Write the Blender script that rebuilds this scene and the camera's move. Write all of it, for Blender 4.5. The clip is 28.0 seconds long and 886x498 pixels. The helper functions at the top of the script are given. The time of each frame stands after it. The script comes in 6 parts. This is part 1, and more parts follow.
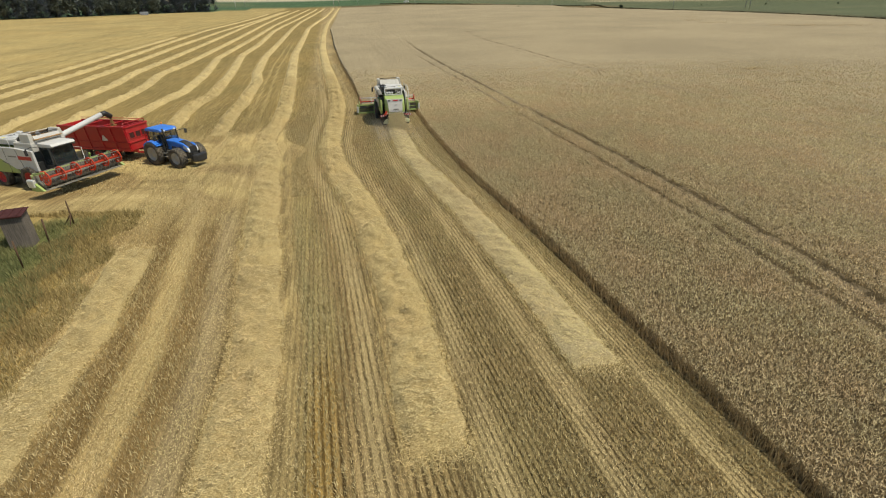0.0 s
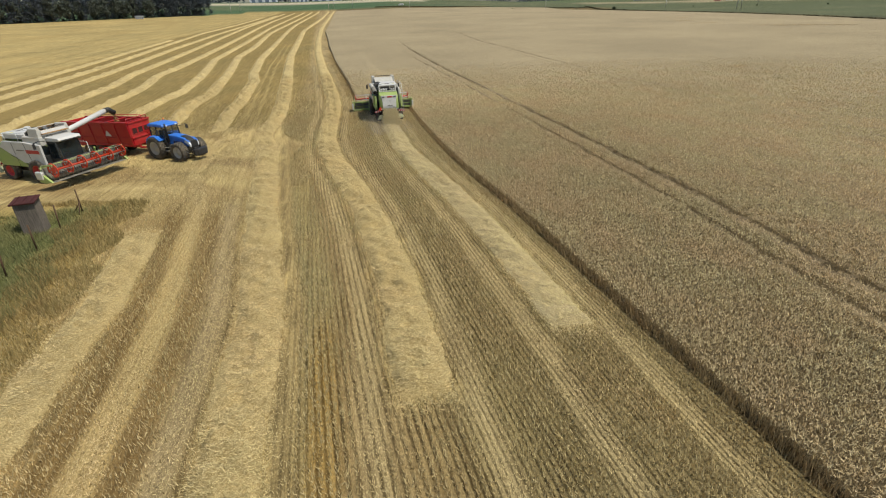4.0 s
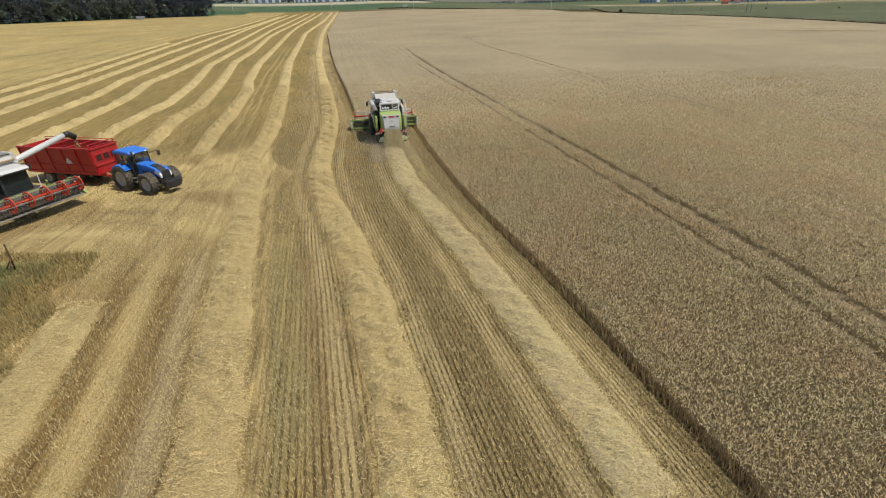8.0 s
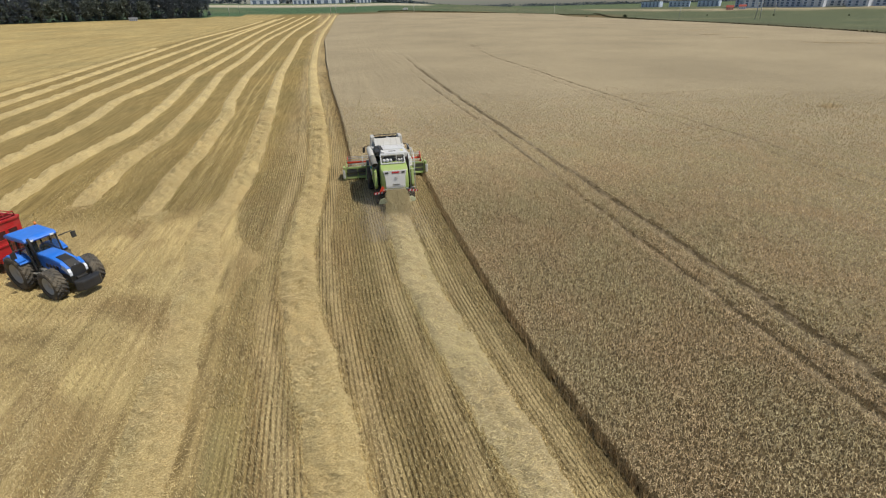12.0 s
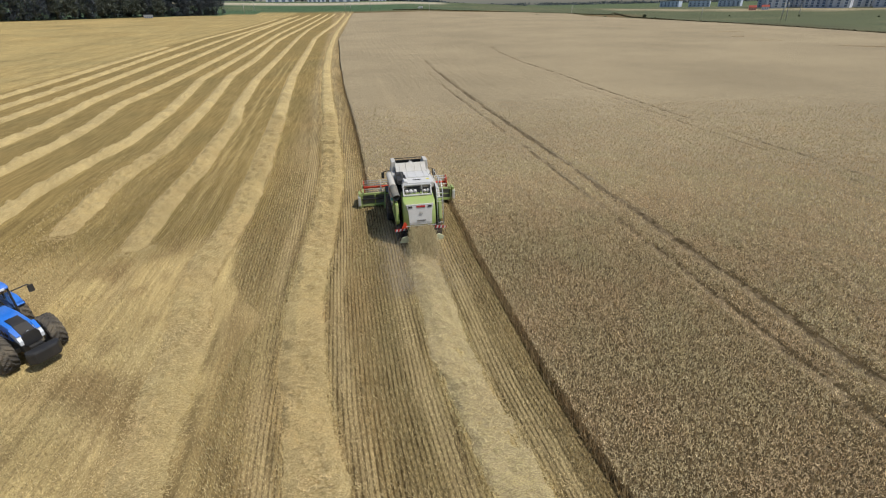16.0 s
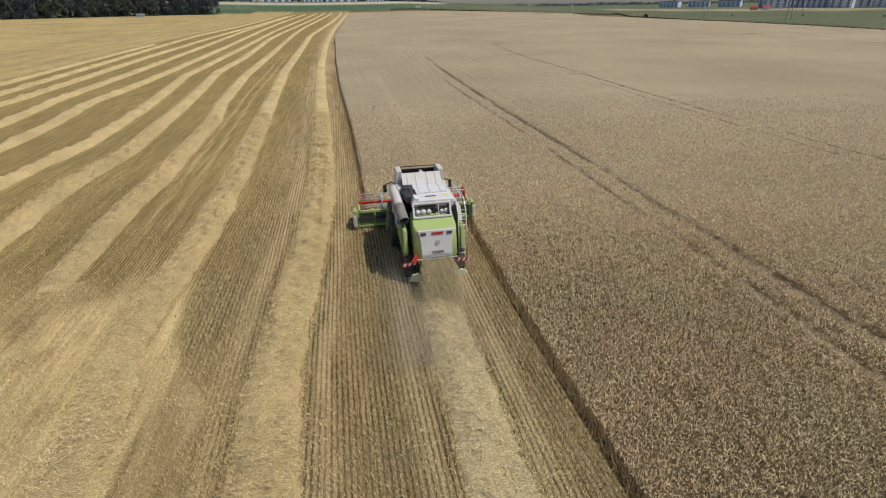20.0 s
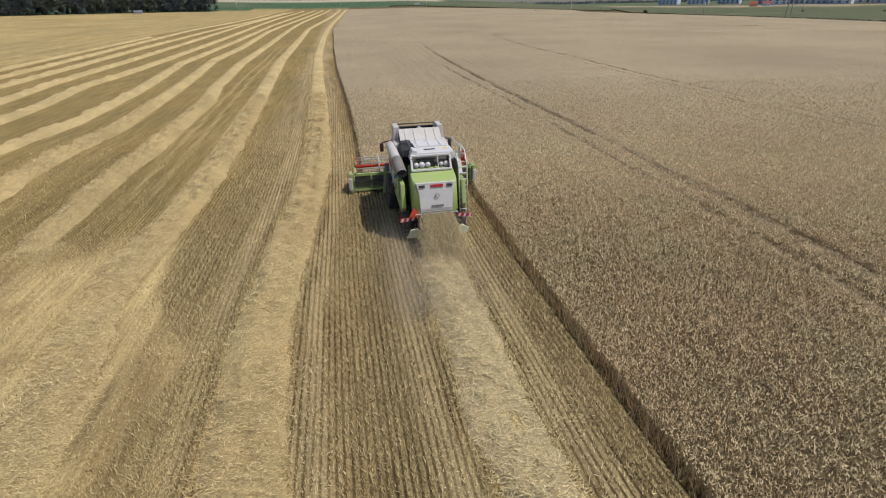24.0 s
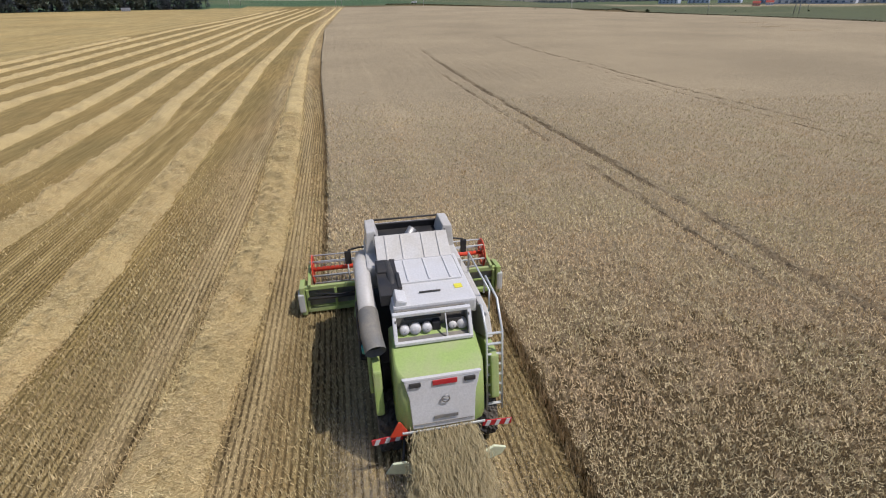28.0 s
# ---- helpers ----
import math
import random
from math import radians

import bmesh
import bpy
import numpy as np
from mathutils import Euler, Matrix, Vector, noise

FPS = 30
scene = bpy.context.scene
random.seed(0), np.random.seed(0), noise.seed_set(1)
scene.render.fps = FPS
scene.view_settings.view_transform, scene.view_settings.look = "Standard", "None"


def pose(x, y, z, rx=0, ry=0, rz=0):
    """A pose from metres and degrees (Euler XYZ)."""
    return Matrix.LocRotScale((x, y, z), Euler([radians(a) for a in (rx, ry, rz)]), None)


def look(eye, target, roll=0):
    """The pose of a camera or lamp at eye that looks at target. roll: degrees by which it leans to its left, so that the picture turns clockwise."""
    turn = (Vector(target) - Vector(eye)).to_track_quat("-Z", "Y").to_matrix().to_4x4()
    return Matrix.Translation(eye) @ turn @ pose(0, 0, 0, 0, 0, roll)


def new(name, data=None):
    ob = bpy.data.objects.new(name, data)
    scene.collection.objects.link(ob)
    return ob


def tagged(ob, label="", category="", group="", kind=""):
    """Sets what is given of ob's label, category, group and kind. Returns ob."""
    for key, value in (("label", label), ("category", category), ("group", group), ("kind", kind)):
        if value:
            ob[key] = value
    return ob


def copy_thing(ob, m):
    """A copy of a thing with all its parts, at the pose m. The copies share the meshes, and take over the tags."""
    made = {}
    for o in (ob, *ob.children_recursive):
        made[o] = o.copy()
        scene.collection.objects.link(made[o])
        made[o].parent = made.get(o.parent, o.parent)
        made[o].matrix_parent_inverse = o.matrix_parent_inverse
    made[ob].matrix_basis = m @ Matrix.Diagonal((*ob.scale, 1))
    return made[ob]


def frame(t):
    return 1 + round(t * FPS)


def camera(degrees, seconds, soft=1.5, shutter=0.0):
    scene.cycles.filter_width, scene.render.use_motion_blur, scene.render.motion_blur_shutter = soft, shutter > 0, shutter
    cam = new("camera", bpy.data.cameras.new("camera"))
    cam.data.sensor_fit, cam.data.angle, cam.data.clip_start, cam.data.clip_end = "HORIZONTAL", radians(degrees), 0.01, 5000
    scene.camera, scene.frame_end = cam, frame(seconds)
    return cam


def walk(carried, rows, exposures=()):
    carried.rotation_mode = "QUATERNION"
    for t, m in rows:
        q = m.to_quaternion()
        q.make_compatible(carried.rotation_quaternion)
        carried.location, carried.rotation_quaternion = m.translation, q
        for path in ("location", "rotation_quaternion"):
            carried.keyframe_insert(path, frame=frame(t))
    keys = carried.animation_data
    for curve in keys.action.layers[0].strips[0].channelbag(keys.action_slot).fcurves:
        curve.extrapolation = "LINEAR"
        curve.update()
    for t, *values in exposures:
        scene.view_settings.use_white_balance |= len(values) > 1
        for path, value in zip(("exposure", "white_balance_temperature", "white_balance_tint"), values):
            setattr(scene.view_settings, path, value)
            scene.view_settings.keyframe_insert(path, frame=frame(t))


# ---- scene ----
cam = camera(84.0, 28.0, soft=1.1)
METRES, EYE, TILT, LEAN, TURN = 54.5, 12.0, -26.75, 1.68, -12.0
ROWS = [
    (0.0, 0.0, 0.0, 0.0, -0.0, -0.0, 0.0),
    (0.5, -0.0008, -0.0041, -0.0033, -0.07, 0.04, 0.06),
    (1.0, -0.0006, -0.0074, -0.0065, -0.13, 0.07, 0.11),
    (1.5, -0.0001, -0.0107, -0.0095, -0.18, 0.1, 0.18),
    (2.0, 0.001, -0.0136, -0.012, -0.24, 0.17, 0.23),
    (2.5, 0.0023, -0.0167, -0.0139, -0.3, 0.21, 0.28),
    (3.0, 0.0037, -0.0219, -0.0168, -0.33, 0.3, 0.34),
    (3.5, 0.0056, -0.0312, -0.0228, -0.34, 0.27, 0.43),
    (5.5, 0.0105, -0.023, -0.0176, -0.45, 0.39, 0.46),
    (6.0, 0.0097, -0.0104, -0.0097, -0.35, 0.4, 0.38),
    (6.5, 0.0078, 0.007, 0.0011, -0.28, 0.41, 0.29),
    (7.0, 0.0049, 0.0291, 0.0144, -0.22, 0.4, 0.19),
    (7.5, 0.0008, 0.0536, 0.0299, -0.18, 0.4, 0.1),
    (8.0, -0.0033, 0.0798, 0.0469, -0.14, 0.38, 0.05),
    (8.5, -0.0068, 0.1073, 0.0644, -0.18, 0.37, 0.04),
    (9.0, -0.0099, 0.1352, 0.0829, -0.2, 0.39, 0.02),
    (9.5, -0.013, 0.1637, 0.1019, -0.21, 0.37, 0.0),
    (10.0, -0.0159, 0.1919, 0.1205, -0.26, 0.37, -0.04),
    (10.5, -0.0189, 0.2185, 0.1374, -0.29, 0.44, -0.12),
    (11.0, -0.0232, 0.2427, 0.1528, -0.36, 0.5, -0.24),
    (11.5, -0.0276, 0.2639, 0.1665, -0.38, 0.5, -0.27),
    (12.0, -0.0318, 0.2833, 0.1779, -0.4, 0.56, -0.34),
    (12.5, -0.0358, 0.3004, 0.188, -0.43, 0.6, -0.39),
    (14.5, -0.0482, 0.3507, 0.2184, 0.77, 0.49, -1.1),
    (15.0, -0.0511, 0.3614, 0.2241, 0.86, 0.46, -1.16),
    (15.5, -0.054, 0.373, 0.2297, 0.88, 0.44, -1.21),
    (16.0, -0.0577, 0.3876, 0.2363, 0.82, 0.4, -1.24),
    (16.5, -0.0625, 0.4061, 0.245, 0.77, 0.44, -1.27),
    (17.0, -0.0674, 0.4287, 0.2563, 0.71, 0.37, -1.27),
    (17.5, -0.0724, 0.4556, 0.2698, 0.71, 0.34, -1.28),
    (18.0, -0.0764, 0.4838, 0.2845, 0.64, 0.34, -1.32),
    (18.5, -0.08, 0.513, 0.2935, 0.59, 0.41, -1.33),
    (19.0, -0.0826, 0.5323, 0.2948, 0.58, 0.47, -1.25),
    (19.5, -0.0837, 0.5368, 0.2854, 0.53, 0.52, -1.22),
    (20.0, -0.0837, 0.5357, 0.2715, 0.53, 0.54, -1.16),
    (20.5, -0.0834, 0.5358, 0.2596, 0.53, 0.54, -1.1),
    (21.0, -0.0829, 0.5376, 0.2509, 0.49, 0.52, -1.05),
    (21.5, -0.081, 0.5403, 0.2446, 0.49, 0.55, -1.02),
    (23.5, -0.0819, 0.5559, 0.2335, 0.5, 0.49, -0.98),
    (24.0, -0.0834, 0.5589, 0.2344, 0.48, 0.47, -1.0),
    (24.5, -0.085, 0.5661, 0.2368, 0.49, 0.46, -1.02),
    (25.0, -0.0872, 0.5801, 0.243, 0.46, 0.45, -1.06),
    (25.5, -0.09, 0.6007, 0.2532, 0.43, 0.43, -1.09),
    (26.0, -0.093, 0.627, 0.2667, 0.44, 0.4, -1.15),
    (26.5, -0.0955, 0.6566, 0.2834, 0.42, 0.36, -1.2),
    (27.0, -0.096, 0.6883, 0.3023, 0.38, 0.3, -1.16),
    (27.5, -0.0956, 0.722, 0.3221, 0.23, 0.29, -1.11),
    (28.0, -0.0939, 0.757, 0.3418, 0.15, 0.28, -1.03),
]
walk(cam, [(t, pose(0, 0, EYE, TILT, LEAN, TURN) @ pose(METRES * x, METRES * y, METRES * z, 90 + pitch, roll, yaw)) for t, x, y, z, yaw, pitch, roll in ROWS],
     exposures=[(0.0, 0.08, 6950, 4), (3.5, 0.08, 6750, 5), (10.0, 0.06, 6500, 8), (15.0, 0.03, 6400, 9), (19.0, -0.03, 6300, 12), (24.0, 0.0, 6200, 14), (28.0, 0.0, 6050, 17)])

# ---- world and sun ----
SUN_AZ, SUN_EL = 122.0, 61.0     # compass degrees from +y towards +x, and height
world = bpy.data.worlds.new("world")
scene.world = world
world.use_nodes = True
wn = world.node_tree.nodes
sky = wn.new("ShaderNodeTexSky")
sky.sky_type, sky.sun_disc = "NISHITA", False
sky.sun_elevation, sky.sun_rotation = radians(SUN_EL), radians(SUN_AZ)
sky.dust_density = 1.5
wn["Background"].inputs[1].default_value = 0.10
world.node_tree.links.new(sky.outputs[0], wn["Background"].inputs[0])
sun_data = bpy.data.lights.new("sun", "SUN")
sun_data.energy, sun_data.angle, sun_data.color = 3.6, radians(0.6), (1.0, 0.95, 0.86)
sun = new("sun", sun_data)
sun_way = Vector((math.sin(radians(SUN_AZ)) * math.cos(radians(SUN_EL)), math.cos(radians(SUN_AZ)) * math.cos(radians(SUN_EL)), math.sin(radians(SUN_EL))))
sun.matrix_world = look(sun_way * 60, (0, 0, 0))

# ---- materials ----
rng = np.random.default_rng(7)


def nodes_of(name):
    m = bpy.data.materials.new(name)
    m.use_nodes = True
    nt = m.node_tree
    return m, nt, nt.nodes["Principled BSDF"]


def add_node(nt, kind, **values):
    n = nt.nodes.new(kind)
    for k, v in values.items():
        n.inputs[k].default_value = v
    return n


def noise_node(nt, scale, detail=4.0, coord="Object", stretch=(1, 1, 1), rough=0.6):
    tc = nt.nodes.new("ShaderNodeTexCoord")
    mp = nt.nodes.new("ShaderNodeMapping")
    mp.inputs["Scale"].default_value = stretch
    nz = add_node(nt, "ShaderNodeTexNoise", Scale=scale, Detail=detail, Roughness=rough)
    nt.links.new(tc.outputs[coord], mp.inputs[0])
    nt.links.new(mp.outputs[0], nz.inputs["Vector"])
    return nz


def ramp(nt, src, c1, c2, lo=0.35, hi=0.65):
    r = nt.nodes.new("ShaderNodeValToRGB")
    r.color_ramp.elements[0].position, r.color_ramp.elements[0].color = lo, (*c1, 1)
    r.color_ramp.elements[1].position, r.color_ramp.elements[1].color = hi, (*c2, 1)
    nt.links.new(src, r.inputs[0])
    return r


def mix(nt, kind, fac, a, b):
    n = nt.nodes.new("ShaderNodeMix")
    n.data_type, n.blend_type = "RGBA", kind
    if isinstance(fac, float):
        n.inputs[0].default_value = fac
    else:
        nt.links.new(fac, n.inputs[0])
    for v, i in ((a, 6), (b, 7)):
        if isinstance(v, tuple):
            n.inputs[i].default_value = (*v, 1)
        else:
            nt.links.new(v, n.inputs[i])
    return n.outputs[2]


def bump(nt, bsdf, src, strength=0.3, dist=0.02):
    b = add_node(nt, "ShaderNodeBump", Strength=strength, Distance=dist)
    nt.links.new(src, b.inputs["Height"])
    nt.links.new(b.outputs[0], bsdf.inputs["Normal"])


def painted(name, colour, rough=0.35, dust=0.35, metal=0.0, dust_colour=(0.42, 0.36, 0.25)):
    """Painted or bare sheet with field dust in broad stains and fine grain."""
    m, nt, b = nodes_of(name)
    broad = noise_node(nt, 1.3, 3)
    fine = noise_node(nt, 22, 5)
    f1 = ramp(nt, broad.outputs[0], (0, 0, 0), (dust, dust, dust), 0.4, 0.75)
    c = mix(nt, "MIX", f1.outputs[0], tuple(colour), dust_colour)
    c2 = ramp(nt, fine.outputs[0], (0.82, 0.82, 0.82), (1.0, 1.0, 1.0), 0.3, 0.7)
    nt.links.new(mix(nt, "MULTIPLY", 1.0, c, c2.outputs[0]), b.inputs["Base Color"])
    rr = ramp(nt, broad.outputs[0], (rough, rough, rough), (min(1, rough + 0.35),) * 3, 0.4, 0.75)
    nt.links.new(rr.outputs[0], b.inputs["Roughness"])
    b.inputs["Metallic"].default_value = metal
    bump(nt, b, fine.outputs[0], 0.08, 0.01)
    return m


def fibre(name, c1, c2, c3, scale=9.0, rough=0.85, warmth=0.35, thin=0.12):
    """Dry stalks: each island its own shade, with larger patches of another tone."""
    m, nt, b = nodes_of(name)
    g = nt.nodes.new("ShaderNodeNewGeometry")
    r = ramp(nt, g.outputs["Random Per Island"], c1, c2, 0.0, 1.0)
    nz = noise_node(nt, 0.16, 4)
    f = ramp(nt, nz.outputs[0], (0, 0, 0), (0.75, 0.75, 0.75), 0.42, 0.68)
    col = mix(nt, "MIX", f.outputs[0], r.outputs[0], c3)
    warm = ramp(nt, noise_node(nt, 0.21, 3, stretch=(1.3, 0.8, 1)).outputs[0], (0.97, 1.02, 0.92), (1.06, 0.95, 0.88), 0.4, 0.62)
    col = mix(nt, "MULTIPLY", warmth, col, warm.outputs[0])
    nt.links.new(col, b.inputs["Base Color"])
    b.inputs["Roughness"].default_value = rough
    b.inputs["Specular IOR Level"].default_value = 0.25
    # thin dry blades let light through
    tl = nt.nodes.new("ShaderNodeBsdfTranslucent")
    nt.links.new(col, tl.inputs["Color"])
    ms = add_node(nt, "ShaderNodeMixShader", Fac=thin)
    nt.links.new(b.outputs[0], ms.inputs[1])
    nt.links.new(tl.outputs[0], ms.inputs[2])
    nt.links.new(ms.outputs[0], nt.nodes["Material Output"].inputs[0])
    return m


def covered(name):
    """Field ground: base colour from the surface's cover and its painted shade, broken by clods, litter and drill rows.
    """
    m, nt, b = nodes_of(name)
    at = nt.nodes.new("ShaderNodeVertexColor")
    at.layer_name = "cover"
    streak = noise_node(nt, 1.0, 5, stretch=(3.2, 0.18, 1))
    fine = noise_node(nt, 15.0, 6, stretch=(1, 0.6, 1), rough=0.8)
    broad = noise_node(nt, 0.05, 4)
    s1 = ramp(nt, streak.outputs[0], (0.66, 0.63, 0.60), (1.25, 1.25, 1.22), 0.3, 0.7)
    s2 = ramp(nt, fine.outputs[0], (0.45, 0.43, 0.40), (1.6, 1.6, 1.55), 0.32, 0.7)
    s3 = ramp(nt, broad.outputs[0], (0.88, 0.9, 0.9), (1.1, 1.07, 1.02), 0.35, 0.65)
    c = mix(nt, "MULTIPLY", 1.0, at.outputs[0], s1.outputs[0])
    c = mix(nt, "MULTIPLY", 1.0, c, s2.outputs[0])
    c = mix(nt, "MULTIPLY", 1.0, c, s3.outputs[0])
    # bare soil shows between the drill rows
    ar, ao = nt.nodes.new("ShaderNodeAttribute"), nt.nodes.new("ShaderNodeAttribute")
    ar.attribute_name, ao.attribute_name = "drill_row", "drill_on"
    warp = noise_node(nt, 2.2, 3)
    add = nt.nodes.new("ShaderNodeMath")
    add.operation = "MULTIPLY_ADD"
    nt.links.new(warp.outputs[0], add.inputs[0])
    add.inputs[1].default_value = 0.35
    nt.links.new(ar.outputs["Fac"], add.inputs[2])
    mul = nt.nodes.new("ShaderNodeMath")
    mul.operation = "MULTIPLY"
    nt.links.new(add.outputs[0], mul.inputs[0])
    mul.inputs[1].default_value = 2 * math.pi
    cs = nt.nodes.new("ShaderNodeMath")
    cs.operation = "COSINE"
    nt.links.new(mul.outputs[0], cs.inputs[0])
    half_cs = nt.nodes.new("ShaderNodeMath")
    half_cs.operation = "MULTIPLY_ADD"
    nt.links.new(cs.outputs[0], half_cs.inputs[0])
    half_cs.inputs[1].default_value, half_cs.inputs[2].default_value = 0.5, 0.5
    rows = ramp(nt, half_cs.outputs[0], (0.32, 0.30, 0.27), (1.15, 1.15, 1.12), 0.1, 0.55)
    patchy = ramp(nt, noise_node(nt, 0.7, 4, stretch=(1.2, 0.35, 1)).outputs[0], (0.45, 0.45, 0.45), (1, 1, 1), 0.36, 0.62)
    on = nt.nodes.new("ShaderNodeMath")
    on.operation = "MULTIPLY"
    nt.links.new(ao.outputs["Fac"], on.inputs[0])
    nt.links.new(patchy.outputs[0], on.inputs[1])
    c = mix(nt, "MIX", on.outputs[0], c, mix(nt, "MULTIPLY", 1.0, c, rows.outputs[0]))
    nt.links.new(c, b.inputs["Base Color"])
    b.inputs["Roughness"].default_value = 0.95
    b.inputs["Specular IOR Level"].default_value = 0.1
    bump(nt, b, fine.outputs[0], 0.6, 0.06)
    return m


def mottled(name, c1, c2, scale=6.0, rough=0.9, relief=0.4, dist=0.03, stretch=(1, 1, 1), wide=0.12, tone=(0.9, 1.1)):
    m, nt, b = nodes_of(name)
    nz = noise_node(nt, scale, 6, stretch=stretch, rough=0.7)
    br = noise_node(nt, wide, 4)
    c = ramp(nt, nz.outputs[0], c1, c2, 0.32, 0.68)
    t = ramp(nt, br.outputs[0], (tone[0],) * 3, (tone[1],) * 3, 0.35, 0.65)
    nt.links.new(mix(nt, "MULTIPLY", 1.0, c.outputs[0], t.outputs[0]), b.inputs["Base Color"])
    b.inputs["Roughness"].default_value = rough
    b.inputs["Specular IOR Level"].default_value = 0.2
    bump(nt, b, nz.outputs[0], relief, dist)
    return m


def glass(name, tint=(0.02, 0.028, 0.03), alpha=0.88):
    m, nt, b = nodes_of(name)
    b.inputs["Base Color"].default_value = (*tint, 1)
    b.inputs["Roughness"].default_value = 0.06
    b.inputs["Alpha"].default_value = alpha
    return m


M_GROUND = covered("field_ground")
M_STRAW = mottled("straw_mat", (0.23, 0.16, 0.06), (0.70, 0.55, 0.27), 20.0, 0.9, 0.9, 0.06, (0.7, 1.6, 1), 0.2, (0.85, 1.1))
M_STRAW_BIT = fibre("straw_bits", (0.20, 0.14, 0.05), (0.90, 0.73, 0.40), (0.62, 0.48, 0.225))
M_STUBBLE = fibre("stubble_stalks", (0.225, 0.17, 0.08), (0.75, 0.61, 0.335), (0.465, 0.365, 0.185))
M_EAR = fibre("wheat_ears", (0.335, 0.255, 0.135), (0.87, 0.725, 0.455), (0.595, 0.475, 0.287), warmth=0.55, thin=0.2)
M_EAR_FAR = fibre("massed_wheat_ears", (0.36, 0.285, 0.155), (0.74, 0.60, 0.37), (0.55, 0.44, 0.265), warmth=0.55, thin=0.2)
M_STALK = fibre("wheat_stalks", (0.22, 0.155, 0.078), (0.54, 0.40, 0.21), (0.37, 0.27, 0.14))
# dark sheet colour stands for the shade down between the stems
M_UNDERSHADE = mottled("wheat_stem_shade", (0.052, 0.038, 0.018), (0.175, 0.128, 0.065), 11.0, 0.95, 0.8, 0.1)
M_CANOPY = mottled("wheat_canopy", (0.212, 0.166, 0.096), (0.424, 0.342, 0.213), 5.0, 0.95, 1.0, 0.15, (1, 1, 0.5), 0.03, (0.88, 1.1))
# trodden wheat; also the half step of the painted gap shade
M_TRAM_HALFSHADE = mottled("trodden_wheat_half_shade", (0.135, 0.10, 0.056), (0.285, 0.218, 0.128), 7.0, 0.95, 0.8, 0.1)
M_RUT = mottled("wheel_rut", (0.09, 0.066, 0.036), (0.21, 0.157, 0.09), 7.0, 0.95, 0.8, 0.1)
M_BUSH = fibre("bush_leaves", (0.06, 0.075, 0.04), (0.12, 0.14, 0.075), (0.09, 0.105, 0.055))
# bluish tint is distance haze mixed into the leaf colour
M_WOODS = fibre("far_wood_leaves_hazed", (0.04, 0.055, 0.065), (0.09, 0.11, 0.125), (0.06, 0.078, 0.09), warmth=0.1)
M_WEED = fibre("margin_weeds", (0.045, 0.04, 0.02), (0.11, 0.10, 0.05), (0.08, 0.065, 0.035))
M_GRASS = fibre("grass_blades", (0.09, 0.105, 0.042), (0.25, 0.25, 0.105), (0.32, 0.275, 0.12))
M_DRYGRASS = fibre("dry_grass", (0.21, 0.155, 0.06), (0.47, 0.36, 0.16), (0.29, 0.235, 0.10))
M_WHITE = painted("white_paint", (0.64, 0.63, 0.61), 0.35, 0.22)
M_GREY = painted("grey_white_paint", (0.55, 0.53, 0.49), 0.4, 0.4)
M_LIME = painted("lime_paint", (0.33, 0.44, 0.125), 0.4, 0.45)
M_RIM = painted("grey_rim_paint", (0.42, 0.41, 0.38), 0.5, 0.5)
M_FALL = fibre("falling_straw_bits", (0.30, 0.25, 0.13), (0.52, 0.44, 0.26), (0.40, 0.34, 0.19), thin=0.2)
M_DUST = fibre("chaff_dust", (0.30, 0.26, 0.20), (0.48, 0.43, 0.35), (0.38, 0.34, 0.27), thin=0.25)
M_FRESH = mottled("fresh_straw_mat", (0.25, 0.19, 0.09), (0.60, 0.49, 0.28), 16.0, 0.9, 0.9, 0.06, (0.7, 1.6, 1), 0.2, (0.85, 1.1))
M_FRESH_BIT = fibre("fresh_straw_bits", (0.28, 0.21, 0.09), (0.84, 0.70, 0.40), (0.60, 0.49, 0.25))
M_PALELIME = painted("pale_lime_plastic", (0.74, 0.78, 0.52), 0.45, 0.3)
M_RED = painted("red_paint", (0.46, 0.014, 0.02), 0.35, 0.3, dust_colour=(0.36, 0.12, 0.08))
M_REEL = painted("orange_red_paint", (0.70, 0.06, 0.02), 0.4, 0.15)
M_BLUE = painted("blue_paint", (0.03, 0.19, 0.70), 0.3, 0.12)
M_DARK = painted("dark_steel", (0.045, 0.045, 0.045), 0.5, 0.5, 0.3, (0.16, 0.13, 0.09))
M_BLACK = painted("black_plastic", (0.02, 0.02, 0.022), 0.5, 0.3, 0.0, (0.12, 0.1, 0.07))
M_RUBBER = painted("tyre_rubber", (0.04, 0.037, 0.034), 0.85, 0.8, 0.0, (0.22, 0.18, 0.125))
M_STEEL = painted("bare_steel", (0.40, 0.40, 0.39), 0.4, 0.4, 0.8)
M_GREYPART = painted("grey_casting", (0.16, 0.155, 0.14), 0.6, 0.6)
M_ALUM = painted("pale_rail", (0.66, 0.67, 0.64), 0.35, 0.2, 0.3)
M_GLASS = glass("cab_glass")
M_CLEAR = glass("clear_cab_glass", (0.03, 0.04, 0.042), 0.5)
M_LAMP = painted("lamp_lens", (0.75, 0.78, 0.82), 0.12, 0.05)
M_ORANGE = painted("amber_lens", (0.8, 0.22, 0.02), 0.2, 0.1)
M_TEAL = painted("teal_cap", (0.02, 0.30, 0.26), 0.4, 0.1)
M_YELLOW = painted("yellow_sticker", (0.75, 0.68, 0.05), 0.5, 0.1)
M_GRAIN = mottled("grain", (0.24, 0.135, 0.055), (0.42, 0.26, 0.115), 30, 0.9, 0.8, 0.02)
